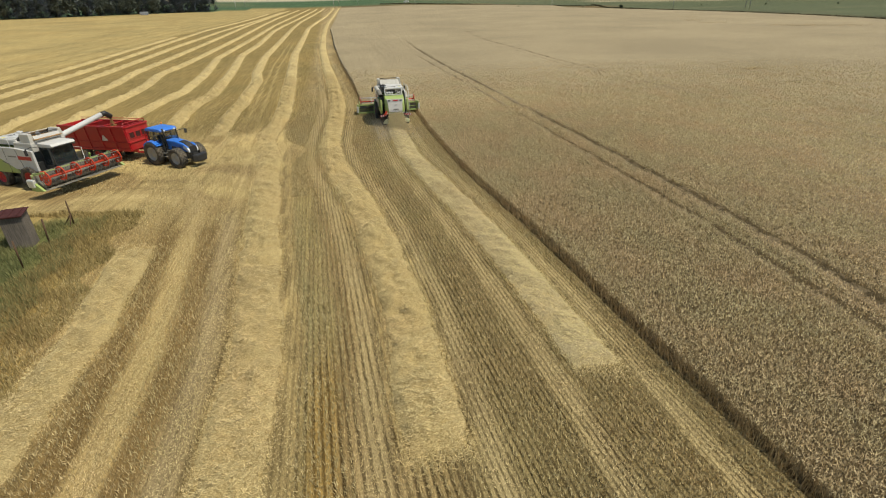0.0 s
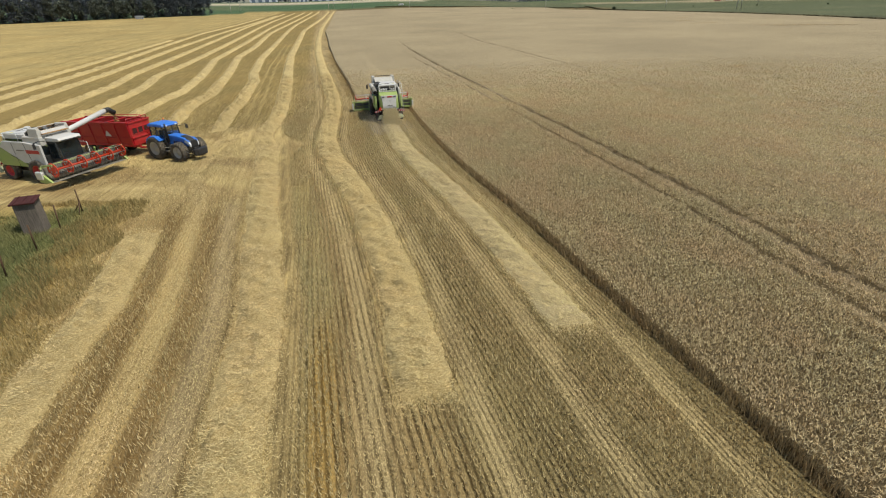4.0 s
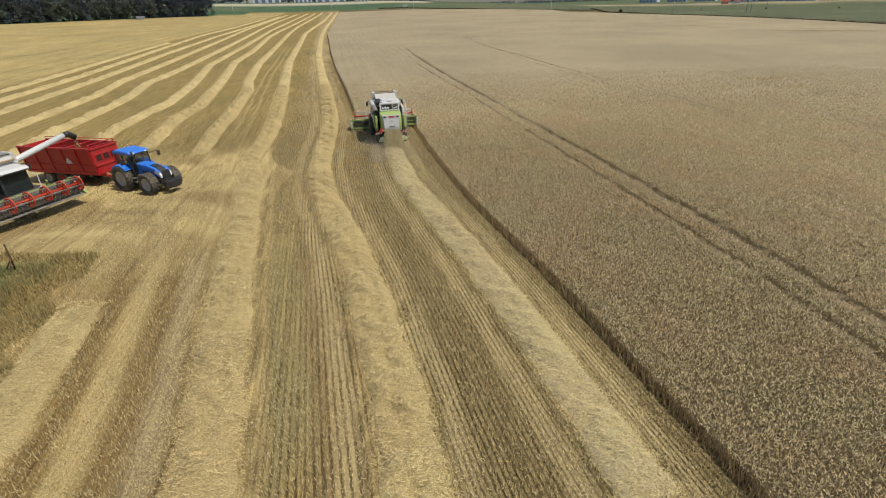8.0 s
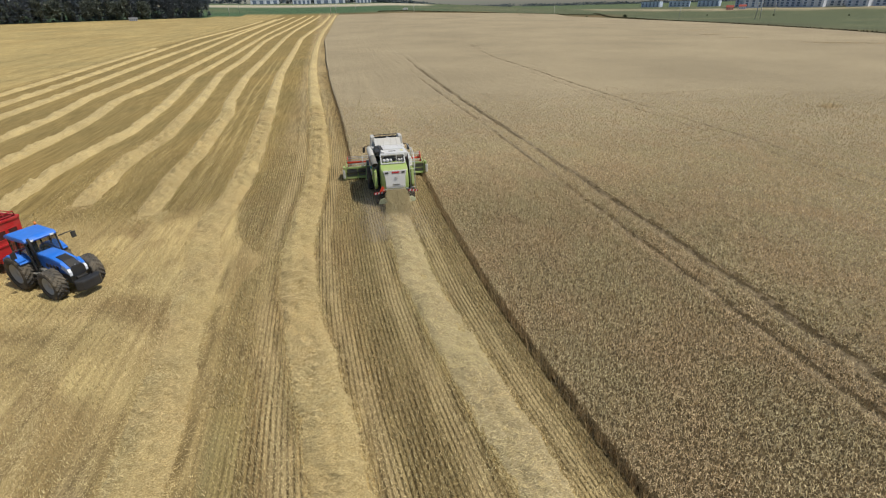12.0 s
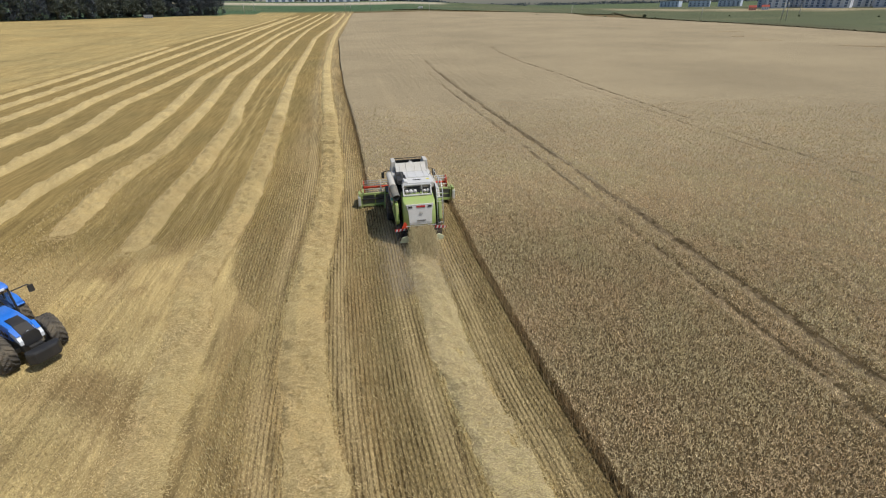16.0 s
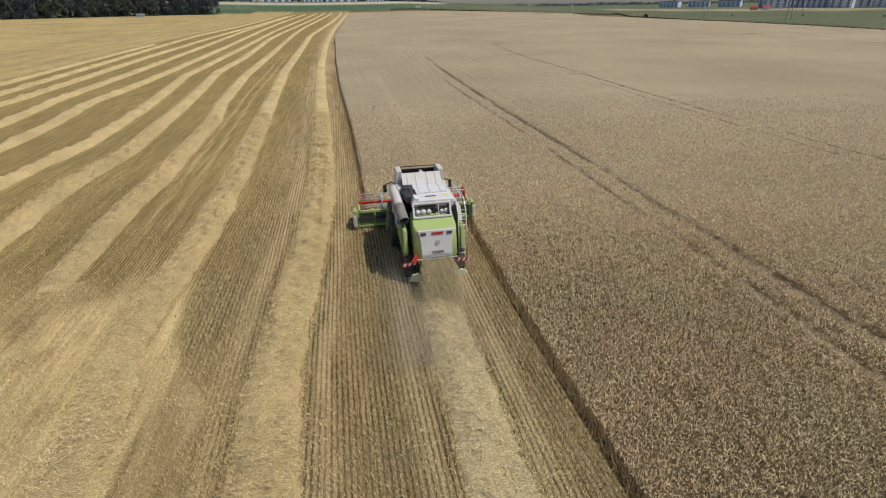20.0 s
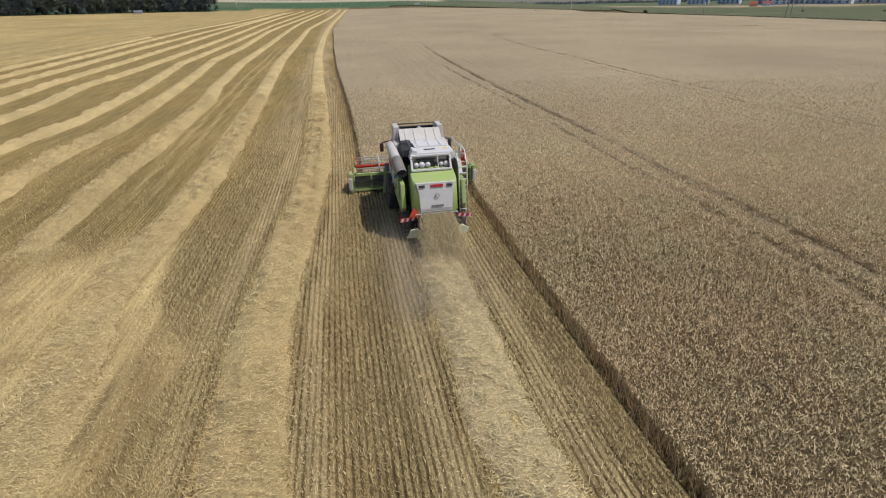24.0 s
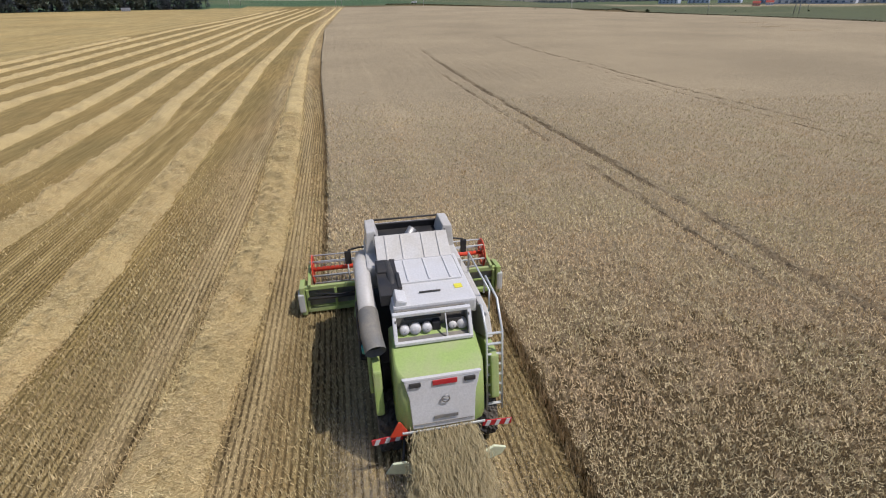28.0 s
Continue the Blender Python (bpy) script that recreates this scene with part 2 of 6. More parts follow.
M_BOARD = mottled("weathered_boards", (0.10, 0.085, 0.07), (0.25, 0.21, 0.175), 3.0, 0.9, 0.5, 0.01, (9, 9, 0.6), 0.8, (0.8, 1.1))
M_RUST = mottled("rusty_red_sheet", (0.045, 0.016, 0.015), (0.085, 0.028, 0.025), 5.0, 0.7, 0.3, 0.01)
M_POST = mottled("rusty_post", (0.05, 0.035, 0.025), (0.16, 0.09, 0.05), 20, 0.8, 0.4, 0.01)
M_BARK = mottled("bark", (0.05, 0.04, 0.032), (0.16, 0.13, 0.10), 4.0, 0.95, 0.8, 0.05, (3, 3, 0.5))
# leaves lightened for distance haze in their base colour, the conifers blued too
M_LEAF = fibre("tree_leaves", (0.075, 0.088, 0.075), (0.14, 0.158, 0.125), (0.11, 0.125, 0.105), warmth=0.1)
M_NEEDLE = fibre("conifer_leaves_hazed", (0.055, 0.066, 0.08), (0.09, 0.105, 0.122), (0.075, 0.088, 0.104), warmth=0.1)
M_BLOCK = mottled("pale_concrete_panels", (0.50, 0.52, 0.57), (0.68, 0.69, 0.73), 0.3, 0.9, 0.1, 0.02)
M_BLOCK2 = mottled("blue_grey_panels", (0.42, 0.48, 0.58), (0.58, 0.64, 0.72), 0.3, 0.9, 0.1, 0.02)
M_WINDOW = painted("distant_window", (0.13, 0.17, 0.25), 0.3, 0.05)
M_PINK = mottled("salmon_plaster", (0.52, 0.24, 0.18), (0.62, 0.32, 0.24), 0.5)
M_ROOF = mottled("brick_red_roof", (0.26, 0.06, 0.05), (0.36, 0.10, 0.07), 1.0)

# ---- mesh helpers ----


def part(name, bm, material, parent=None, label=""):
    me = bpy.data.meshes.new(name)
    bm.normal_update()
    bm.to_mesh(me)
    bm.free()
    me.materials.append(material)
    ob = new(name, me)
    ob.parent = parent
    if label:
        ob["label"] = label
    return ob


def raw(name, verts, faces, material, parent=None):
    """A mesh from arrays: verts n x 3, faces m x 3 or m x 4."""
    me = bpy.data.meshes.new(name)
    verts, faces = np.asarray(verts, np.float32), np.asarray(faces, np.int32)
    n, k = faces.shape
    me.vertices.add(len(verts))
    me.vertices.foreach_set("co", verts.ravel())
    me.loops.add(n * k)
    me.loops.foreach_set("vertex_index", faces.ravel())
    me.polygons.add(n)
    me.polygons.foreach_set("loop_start", np.arange(0, n * k, k, dtype=np.int32))
    me.polygons.foreach_set("loop_total", np.full(n, k, np.int32))
    me.update(calc_edges=True)
    me.materials.append(material)
    ob = new(name, me)
    ob.parent = parent
    return ob


def empty(name, label, category, group="", kind=""):
    return tagged(new(name), label, category, group, kind)


def box(bm, c, s, rot=(0, 0, 0), bev=0.02, taper=None):
    """A bevelled box; taper scales its top in x and y."""
    m = pose(*c, *rot) @ Matrix.Diagonal((*s, 1))
    g = bmesh.ops.create_cube(bm, size=1.0)["verts"]
    if taper:
        for v in g:
            if v.co.z > 0:
                v.co.x *= taper[0]
                v.co.y *= taper[1]
    bmesh.ops.transform(bm, matrix=m, verts=g)
    if bev:
        es = list({e for v in g for e in v.link_edges})
        bmesh.ops.bevel(bm, geom=es, offset=bev, segments=2, affect="EDGES", profile=0.6)
    return bm


def boxes(*items, bev=0.02):
    bm = bmesh.new()
    for it in items:
        box(bm, it[0], it[1], it[2] if len(it) > 2 else (0, 0, 0), bev)
    return bm


def prism(poly, x0, x1, bev=0.03, bm=None, axis="x"):
    """A side outline of (y, z) pairs, thick from x0 to x1 (axis y: pairs are (x, z); axis z: (x, y))."""
    bm = bm or bmesh.new()

    def place(a, b, d):
        return {"x": (d, a, b), "y": (a, d, b), "z": (a, b, d)}[axis]
    lo = [bm.verts.new(place(a, b, x0)) for a, b in poly]
    hi = [bm.verts.new(place(a, b, x1)) for a, b in poly]
    n = len(poly)
    fs = [bm.faces.new(lo), bm.faces.new(hi[::-1])]
    for i in range(n):
        fs.append(bm.faces.new((lo[i], hi[i], hi[(i + 1) % n], lo[(i + 1) % n])))
    bmesh.ops.recalc_face_normals(bm, faces=fs)
    if bev:
        es = list({e for f in fs for e in f.edges})
        bmesh.ops.bevel(bm, geom=es, offset=bev, segments=2, affect="EDGES", profile=0.6)
    return bm


def tube(pts, r, seg=8, bm=None, r2=None, cap=True):
    """A round bar along points."""
    bm = bm or bmesh.new()
    pts = [Vector(p) for p in pts]
    rings = []
    for i, p in enumerate(pts):
        d = (pts[min(i + 1, len(pts) - 1)] - pts[max(i - 1, 0)]).normalized()
        q = d.to_track_quat("Z", "Y")
        rr = r if r2 is None else r + (r2 - r) * i / max(1, len(pts) - 1)
        rings.append([bm.verts.new(p + q @ Vector((rr * math.cos(a), rr * math.sin(a), 0))) for a in [2 * math.pi * k / seg for k in range(seg)]])
    for a, b in zip(rings, rings[1:]):
        for k in range(seg):
            bm.faces.new((a[k], a[(k + 1) % seg], b[(k + 1) % seg], b[k])).smooth = True
    if cap:
        bm.faces.new(rings[0][::-1])
        bm.faces.new(rings[-1])
    return bm


def lathe(profile, seg=28, bm=None, m=None):
    """A ring turned about x from (x, radius) pairs."""
    bm = bm or bmesh.new()
    m = m or Matrix()
    rings = []
    for k in range(seg):
        a = 2 * math.pi * k / seg
        rings.append([bm.verts.new(m @ Vector((x, r * math.cos(a), r * math.sin(a)))) for x, r in profile])
    for k in range(seg):
        a, b = rings[k], rings[(k + 1) % seg]
        for i in range(len(profile) - 1):
            bm.faces.new((a[i], a[i + 1], b[i + 1], b[i])).smooth = True
    return bm


def wheel(name, parent, at, r, w, rim_material, side=1, lugs=18):
    """A field wheel: tyre with chevron lugs over a dished rim. side 1: its outer face looks to +x."""
    hub = new(name)
    hub.parent = parent
    hub.matrix_basis = pose(*at) @ Matrix.Diagonal((side, 1, 1, 1))
    h = w / 2
    # one skin whose tread rises in chevron lugs
    bm, rings, seg = bmesh.new(), [], lugs * 5
    tread = [-0.92, -0.7, -0.45, -0.2, 0.0, 0.2, 0.45, 0.7, 0.92]
    for k in range(seg):
        a = 2 * math.pi * k / seg
        line = [(-h * 0.75, r * 0.58), (-h, r * 0.68), (-h, r * 0.84)]
        for u in tread:
            turn = (k / 5 + 1.1 * abs(u) + (0.5 if u > 0 else 0)) % 1.0
            line.append((h * u, r * (0.945 - 0.035 * u * u) + (r * 0.07 if turn < 0.42 and u else 0)))
        line += [(h, r * 0.84), (h, r * 0.68), (h * 0.75, r * 0.58)]
        rings.append([bm.verts.new((x, rr * math.cos(a), rr * math.sin(a))) for x, rr in line])
    for k in range(seg):
        p, q = rings[k], rings[(k + 1) % seg]
        for i in range(len(p) - 1):
            bm.faces.new((p[i], p[i + 1], q[i + 1], q[i]))
    part("tyre", bm, M_RUBBER, hub)
    bm = lathe([(-h * 0.7, r * 0.58), (h * 0.8, r * 0.585), (h * 0.82, r * 0.54), (h * 0.35, r * 0.48), (h * 0.22, r * 0.25), (h * 0.45, r * 0.2), (h * 0.45, 0.01)])
    for k in range(8):
        a = 2 * math.pi * k / 8
        box(bm, (h * 0.3, r * 0.34 * math.cos(a), r * 0.34 * math.sin(a)), (0.04, 0.05, 0.05), bev=0)
    part("rim", bm, rim_material, hub)
    return hub


# ---- lie of the land ----


def smooth(v, a, b):
    t = np.clip((np.asarray(v, float) - a) / (b - a), 0, 1)
    return t * t * (3 - 2 * t)


def land(x, y):
    """Height of the ground: level near the track, falling a little under the crop, rising far off."""
    x, y = np.asarray(x, float), np.asarray(y, float)
    s = np.clip(y - 110, 0, 520)
    rise = 0.0195 * s * s / (s + 80) * np.clip((300 - x) / 210, 0, 1)
    s = np.clip(-x - 20, 0, 500)
    bank = 0.022 * s * s / (s + 60) * smooth(y, 40, 200)
    dip = -0.35 * smooth(x, 7.6, 10.5) * (1 - smooth(y, 90, 160))
    hollow = -0.35 * smooth(-x, 8, 15) * smooth(y, 35, 43) * (1 - smooth(y, 60, 72)) * (1 - smooth(-x, 40, 60))
    slope = np.interp(np.hypot(x, y), (600, 800, 1000, 1300, 3600), (0, 11.5, 14.5, 18, 24)) * smooth(y, 150, 350) * (1 - 0.62 * smooth(x, 180, 480))
    return rise + bank + dip + hollow + slope


def along(pairs):
    ys, xs = zip(*pairs)
    return lambda y: np.interp(y, ys, xs)


# centre lines of the straw rows: (y, x)
ROW_LINES = [
    ("w1", along([(10, 1.65), (18, 1.8), (26, 1.25), (31, 0.75), (36, -0.1), (42, -0.95), (48, -1.2), (55, -0.8), (60, -0.4), (70, 0.0), (80, -0.3), (95, -0.7), (120, -1.7), (155, -2.6), (203, -2.7), (257, -1.9), (324, 0.2), (393, 3.7), (504, 8.4), (600, 13)]), 10.2, 600, 1.02),
    ("w2", along([(4, -4.4), (17, -4.3), (23, -4.9), (31, -5.6), (41, -6.3), (46, -6.6), (50, -7.4), (54, -7.6), (61, -6.9), (72, -7.0), (82, -7.4), (96, -7.9), (122, -9), (147, -9.9), (268, -9.8), (316, -6.9), (396, -1.7), (507, 3.2), (600, 7)]), 3.0, 600, 1.05),
    ("wl", along([(4, -11.9), (15, -11.7), (19, -11.4), (27, -12.0), (30, -12.4)]), 3.0, 28.0, 1.0),
    ("w3", along([(50, -13.0), (67, -13.4), (74, -13.0), (83, -13.4), (98, -13.8), (111, -15.5), (144, -17.3), (271, -17.5), (332, -16.2), (420, -11.5), (528, -6.1), (600, -3)]), 57.0, 600, 1.0),
    ("w4", along([(55, -19.2), (67, -19.4), (75, -19.6), (85, -18.9), (111, -20.6), (152, -24.2), (183, -23.5), (256, -25.0), (298, -23.5), (353, -20.5), (443, -16.3), (532, -12.5), (600, -10)]), 61.0, 600, 1.0),
    ("w5", along([(55, -25.8), (78, -25.4), (89, -24.3), (110, -25.6), (148, -29.6), (208, -29.1), (301, -28.9), (369, -26.5), (481, -22.3), (590, -18)]), 60.0, 590, 1.0),
    ("w6", along([(55, -32.6), (91, -32.5), (100, -33.0), (117, -35.4), (138, -34.8), (200, -35.0), (312, -35.5), (387, -34.8), (486, -31.3), (580, -28)]), 58.0, 580, 1.0),
    ("w7", along([(55, -39.0), (103, -39.5), (122, -41.8), (206, -42.8), (314, -43.5), (443, -40.3), (560, -37)]), 56.0, 560, 1.0),
    ("w8", along([(55, -46.5), (121, -48.2), (187, -50.0), (263, -49.5), (348, -46.2), (406, -43.9), (520, -41)]), 56.0, 520, 1.0),
    ("w9", along([(55, -53.0), (132, -54.4), (209, -57.0), (275, -58.2), (356, -53.4), (408, -51.2), (480, -49)]), 56.0, 480, 1.0),
    ("w10", along([(60, -59.0), (143, -60.6), (180, -61.6), (250, -62.0)]), 60.0, 235, 0.9),
    ("new", along([(11, 8.2), (14, 8.1), (20, 7.8), (27, 7.3), (35, 6.4), (42, 5.6), (50, 5.65), (57, 5.8)]), 12.7, 53.4, 0.95),
]
GAP_LINE = along([(32, -3.2), (42, -3.6), (47, -2.8), (50, -4.0), (58, -4.7), (66, -4.4), (80, -4.2)])     # bare stubble between the two inner rows
GAP_HALF = along([(32, 0.7), (44, 0.85), (47, 0.45), (52, 1.35), (58, 1.6), (80, 1.4)])
SIDE_STRIP = along([(4, -8.4), (17, -8.45), (21, -8.75), (24, -9.1), (31, -9.8), (34, -10.3), (40, -12)])
CENTRE = {n: f for n, f, *_ in ROW_LINES}
EDGE_NEAR = along([(-30, 12.6), (7, 11.4), (12, 11.1), (16, 10.9), (22, 10.6), (26, 10.4), (33, 9.7), (40, 9.25), (52, 9.15), (57, 9.3), (64, 9.45)])
EDGE_FAR = along([(60, 3.0), (68, 3.0), (79, 2.9), (91, 2.6), (122, 1.6), (150, 1.15), (172, 0.8), (207, 0.8), (249, 0.4), (289, 2.1), (358, 5.1), (489, 10.0), (589, 15.4), (640, 18)])
CUT_Y = 62.4      # where the cutter bar stands
FIELD_END = along([(-400, 330), (-300, 390), (-214, 471), (-177, 523), (-123, 572), (-78, 610), (-23, 617), (66, 628), (170, 610), (300, 560)])


def in_crop(x, y):
    return np.where(y < CUT_Y, x > EDGE_NEAR(y), x > EDGE_FAR(y)) & (x < right_edge(y)) & (y < FIELD_END(x))


right_edge = along([(-200, 192), (165, 209), (210, 222), (250, 230), (399, 250), (500, 278), (620, 310)])


def wob(x, y, s, seed=0.0):
    """Cheap smooth noise, -1 to 1."""
    x, y = np.asarray(x, float) * s + seed * 7.3, np.asarray(y, float) * s - seed * 3.1
    return (np.sin(x * 1.7 + 1.3 * np.sin(y * 1.1)) + np.sin(y * 1.9 + 1.5 * np.sin(x * 0.8 + 2)) + np.sin((x + y) * 2.7 + np.sin(x * 1.9 - y * 1.3))) / 3


def cover(x, y):
    """Base colour of the ground by what grows or lies on it, with some edge shade painted in."""
    c = np.empty((*x.shape, 3))
    pale_lines = []
    c[:] = (0.34, 0.26, 0.14)

    def lay(colour, w):
        w = np.clip(w, 0, 1)[..., None]
        c[:] = c * (1 - w) + np.array(colour) * w

    def strip(line, half, soft=0.25):
        return 1 - smooth(np.abs(x - line), half - soft, half + soft)
    lay((0.27, 0.20, 0.10), 0.5 + 0.9 * wob(x, y * 0.15, 0.5, 1))
    lay((0.205, 0.162, 0.082), 0.9 * smooth(x, 1.5, 3) * (1 - smooth(y, 60, 66)))
    lay((0.33, 0.235, 0.105), 0.8 * (1 - smooth(x, -3, -1.5)) * (1 - smooth(y, 40, 50)))
    # wheel tracks pressed flat and pale beside the straw rows
    on = (1 - smooth(y, 57, 60)) * smooth(y, 3, 6)
    n = CENTRE["new"](y)
    lay((0.36, 0.285, 0.16), 0.75 * strip(n - 1.75, 0.42) * on)
    lay((0.36, 0.285, 0.16), 0.75 * strip(n + 1.55, 0.40) * on)
    lay((0.225, 0.175, 0.095), 0.5 * strip(n + 2.6, 0.5) * on)
    w1, w2 = CENTRE["w1"](y), CENTRE["w2"](y)
    lay((0.36, 0.285, 0.16), 0.7 * strip(w1 + 1.6, 0.38))
    lay((0.36, 0.285, 0.16), 0.65 * strip(w1 - 1.9, 0.40))
    lay((0.42, 0.33, 0.165), 0.6 * strip(w2 + 1.4, 0.3))
    lay((0.40, 0.31, 0.16), 0.65 * strip(w2 - 1.8, 0.45) * (1 - smooth(y, 30, 60) * 0.5))
    mid = (w1 + w2) / 2
    lay((0.215, 0.21, 0.10), 0.4 * strip(mid - 0.45, 0.75, 0.4) * smooth(y, 12, 17) * (1 - smooth(y, 34, 40)))
    lay((0.18, 0.185, 0.11), 0.45 * strip(w2 + 2.05, 0.22, 0.15) * (1 - smooth(y, 26, 38)))
    lay((0.33, 0.21, 0.06), 0.7 * strip(mid - 0.35, 0.55, 0.35) * (1 - smooth(y, 12.5, 18)))
    lay((0.225, 0.155, 0.075), 0.6 * strip(mid + 0.5, 0.4, 0.25) * (1 - smooth(y, 26, 38)))
    near = 1 - smooth(y, 31, 37)
    side = SIDE_STRIP(y)
    lay((0.185, 0.122, 0.05), 0.9 * strip(side - 1.15, 0.55, 0.25) * near)
    lay((0.30, 0.235, 0.14), 0.8 * strip(side + 2.1, 0.55, 0.3) * near)
    lay((0.195, 0.13, 0.056), 0.85 * strip(side + 1.1, 0.55, 0.25) * near)
    lay((0.45, 0.34, 0.165), 0.85 * strip(side, 0.55, 0.2) * near)
    for nm, line, y0, y1, half in ROW_LINES:
        rag = np.abs(x - line(y)) + 0.28 * wob(x, y, 1.3, half) + 0.15 * wob(x, y, 3.7, 1)
        lay((0.52, 0.40, 0.19), 0.85 * (1 - smooth(rag, half * 0.8, half * 1.25)) * smooth(y, y0 - 0.3, y0 + 0.3) * (1 - smooth(y, y1 - 0.3, y1 + 0.3)))
        # broken dark lines painted as shadow along both sides of the straw row
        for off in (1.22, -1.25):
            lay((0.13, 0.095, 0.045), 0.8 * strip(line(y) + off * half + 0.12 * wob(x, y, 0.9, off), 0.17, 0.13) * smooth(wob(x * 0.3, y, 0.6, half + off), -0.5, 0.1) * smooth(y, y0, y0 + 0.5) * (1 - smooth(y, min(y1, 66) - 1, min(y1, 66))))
        # headland where machines turned
    turn = smooth(y, 29, 37) * (1 - smooth(y, 56, 63)) * (1 - smooth(x, -6.8, -4.6)) * smooth(x, -60, -40)
    lay((0.37, 0.285, 0.14), 0.85 * turn)
    r = np.hypot(x + 19, y - 28)
    for rad, wid, col in ((14.5, 0.5, (0.22, 0.16, 0.08)), (15.9, 0.4, (0.50, 0.39, 0.20)), (17.3, 0.5, (0.23, 0.17, 0.085)), (10.5, 0.6, (0.50, 0.39, 0.20)), (12.3, 0.4, (0.24, 0.18, 0.09)), (20, 0.6, (0.50, 0.39, 0.20)), (22.5, 0.5, (0.24, 0.18, 0.09))):
        lay(col, 0.75 * (1 - smooth(np.abs(r - rad - 0.5 * wob(x, y, 0.2, rad)), wid * 0.4, wid)) * turn)
    lay((0.47, 0.37, 0.18), 0.7 * turn * smooth(wob(x, y, 0.22, 3), 0.1, 0.6))
    lay((0.26, 0.185, 0.09), 0.85 * turn * smooth(wob(x, y, 0.3, 5), 0.1, 0.5))
    # trampled straw spread over the headland, and the stubble gap beside it
    heap = 1 - smooth(np.hypot((x + 8.4) / 4.6, (y - 50.5) / 7.5) + 0.22 * wob(x, y, 0.5, 9), 0.75, 1.05)
    lay((0.47, 0.365, 0.18), 0.9 * heap)
    lay((0.26, 0.185, 0.09), 0.5 * heap * smooth(wob(x * 1.4, y * 0.7, 0.9, 4), 0.35, 0.6))
    gap = (1 - smooth(np.abs(x - GAP_LINE(y)) - GAP_HALF(y) + 0.3 * wob(x, y, 0.9, 6), -0.25, 0.3)) * smooth(y, 32, 38) * (1 - smooth(y, 66, 84))
    lay((0.27, 0.207, 0.10), 0.85 * gap)
    cross = smooth(y, 33, 36) * (1 - smooth(y, 47, 50)) * (1 - smooth(x, -1.8, -1.0)) * smooth(x, -9, -6)
    for rad in (16.6, 18.4):
        lay((0.165, 0.12, 0.06), 0.75 * (1 - smooth(np.abs(r - rad - 0.25 * wob(x, y, 0.3, rad)), 0.1, 0.4)) * cross)
    for line in (along([(58, -10.6), (73, -11.2), (122, -13.3), (200, -13.8)]), along([(58, -9.4), (73, -9.9), (122, -11.9), (200, -12.4)])):
        thin = strip(line(y), 0.16, 0.12) * smooth(y, 58, 66) * (1 - smooth(y, 170, 200))
        pale_lines.append(thin)
    # golden stubble between the far straw rows, and old pale stubble beyond them
    lay((0.25, 0.186, 0.074), 0.85 * smooth(y, 55, 60) * (1 - smooth(x, -6, -3)))
    lay((0.41, 0.32, 0.15), 0.9 * (1 - smooth(x - 0.06 * np.clip(y - 250, 0, 400), -65, -62.5)) * smooth(y, 40, 80))
    old = (1 - smooth(x - 0.06 * np.clip(y - 250, 0, 400), -65, -62.5)) * smooth(y, 40, 80)
    bend = x - 0.06 * np.clip(y - 250, 0, 400) + 1.2 * wob(x * 0.1, y, 0.03, 2)
    lay((0.30, 0.225, 0.10), 0.55 * old * smooth(np.sin(bend * 2 * np.pi / 6.6) + 0.5 * wob(x, y * 0.2, 0.25, 8), -0.1, 0.8))
    for nm, line, y0, y1, half in ROW_LINES:
        lay((0.52, 0.41, 0.205), 0.85 * (1 - smooth(np.abs(x - line(y)), half * 0.7, half * 1.2)) * smooth(y, max(y0, 75), max(y0, 75) + 5) * (1 - smooth(y, y1 - 3, y1)))
    # rough grass round the shed
    rim = along([(-60, -11.0), (17, -13.7), (21, -14.1), (25, -14.5), (31, -14.8), (34, -15.0), (36, -21), (39, -40)])(y)
    dry = (1 - smooth(x - rim - 0.5 * wob(x, y, 0.8, 2), -0.5, 1.3)) * (1 - smooth(y + 1.5 * wob(x, y, 0.5, 6), 33, 38))
    lay((0.37, 0.27, 0.10), 0.8 * dry)
    lay((0.105, 0.12, 0.045), 0.95 * (1 - smooth(x - rim - 0.8 * wob(x, y, 0.6, 4), -2.6, -0.9)) * (1 - smooth(y + 1.5 * wob(x, y, 0.6, 7), 31, 35)))
    for thin in pale_lines:
        lay((0.50, 0.39, 0.19), 0.6 * thin)
    # soil under the standing crop; the strip at its edge is darkened as its shade
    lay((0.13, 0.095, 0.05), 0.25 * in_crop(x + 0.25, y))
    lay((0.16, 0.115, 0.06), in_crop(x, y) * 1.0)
    # beyond the field
    out = np.maximum(smooth(y - FIELD_END(x), 0, 3), smooth(x - right_edge(y), 0, 3))
    lay((0.105, 0.12, 0.07), out)
    lay((0.07, 0.12, 0.065), out * (1 - smooth(x, 60, 200)))
    lay((0.145, 0.15, 0.09), out * smooth(wob(x, y * 3, 0.008, 2), 0, 0.5) * 0.6)
    lay((0.06, 0.045, 0.025), 0.8 * smooth(x - right_edge(y), -1, 0) * (1 - smooth(x - right_edge(y), 12, 24)) * (1 - smooth(y, 330, 430)))
    far = np.hypot(x, y)
    lay((0.34, 0.29, 0.20), out * smooth(far, 730, 750) * (1 - smooth(far, 800, 820)) * (x > 330))
    lay((0.42, 0.38, 0.30), smooth(y, 745, 755) * (1 - smooth(y, 800, 812)) * (x < 150))
    lay((0.10, 0.13, 0.07), smooth(y, 850, 900))
    return c


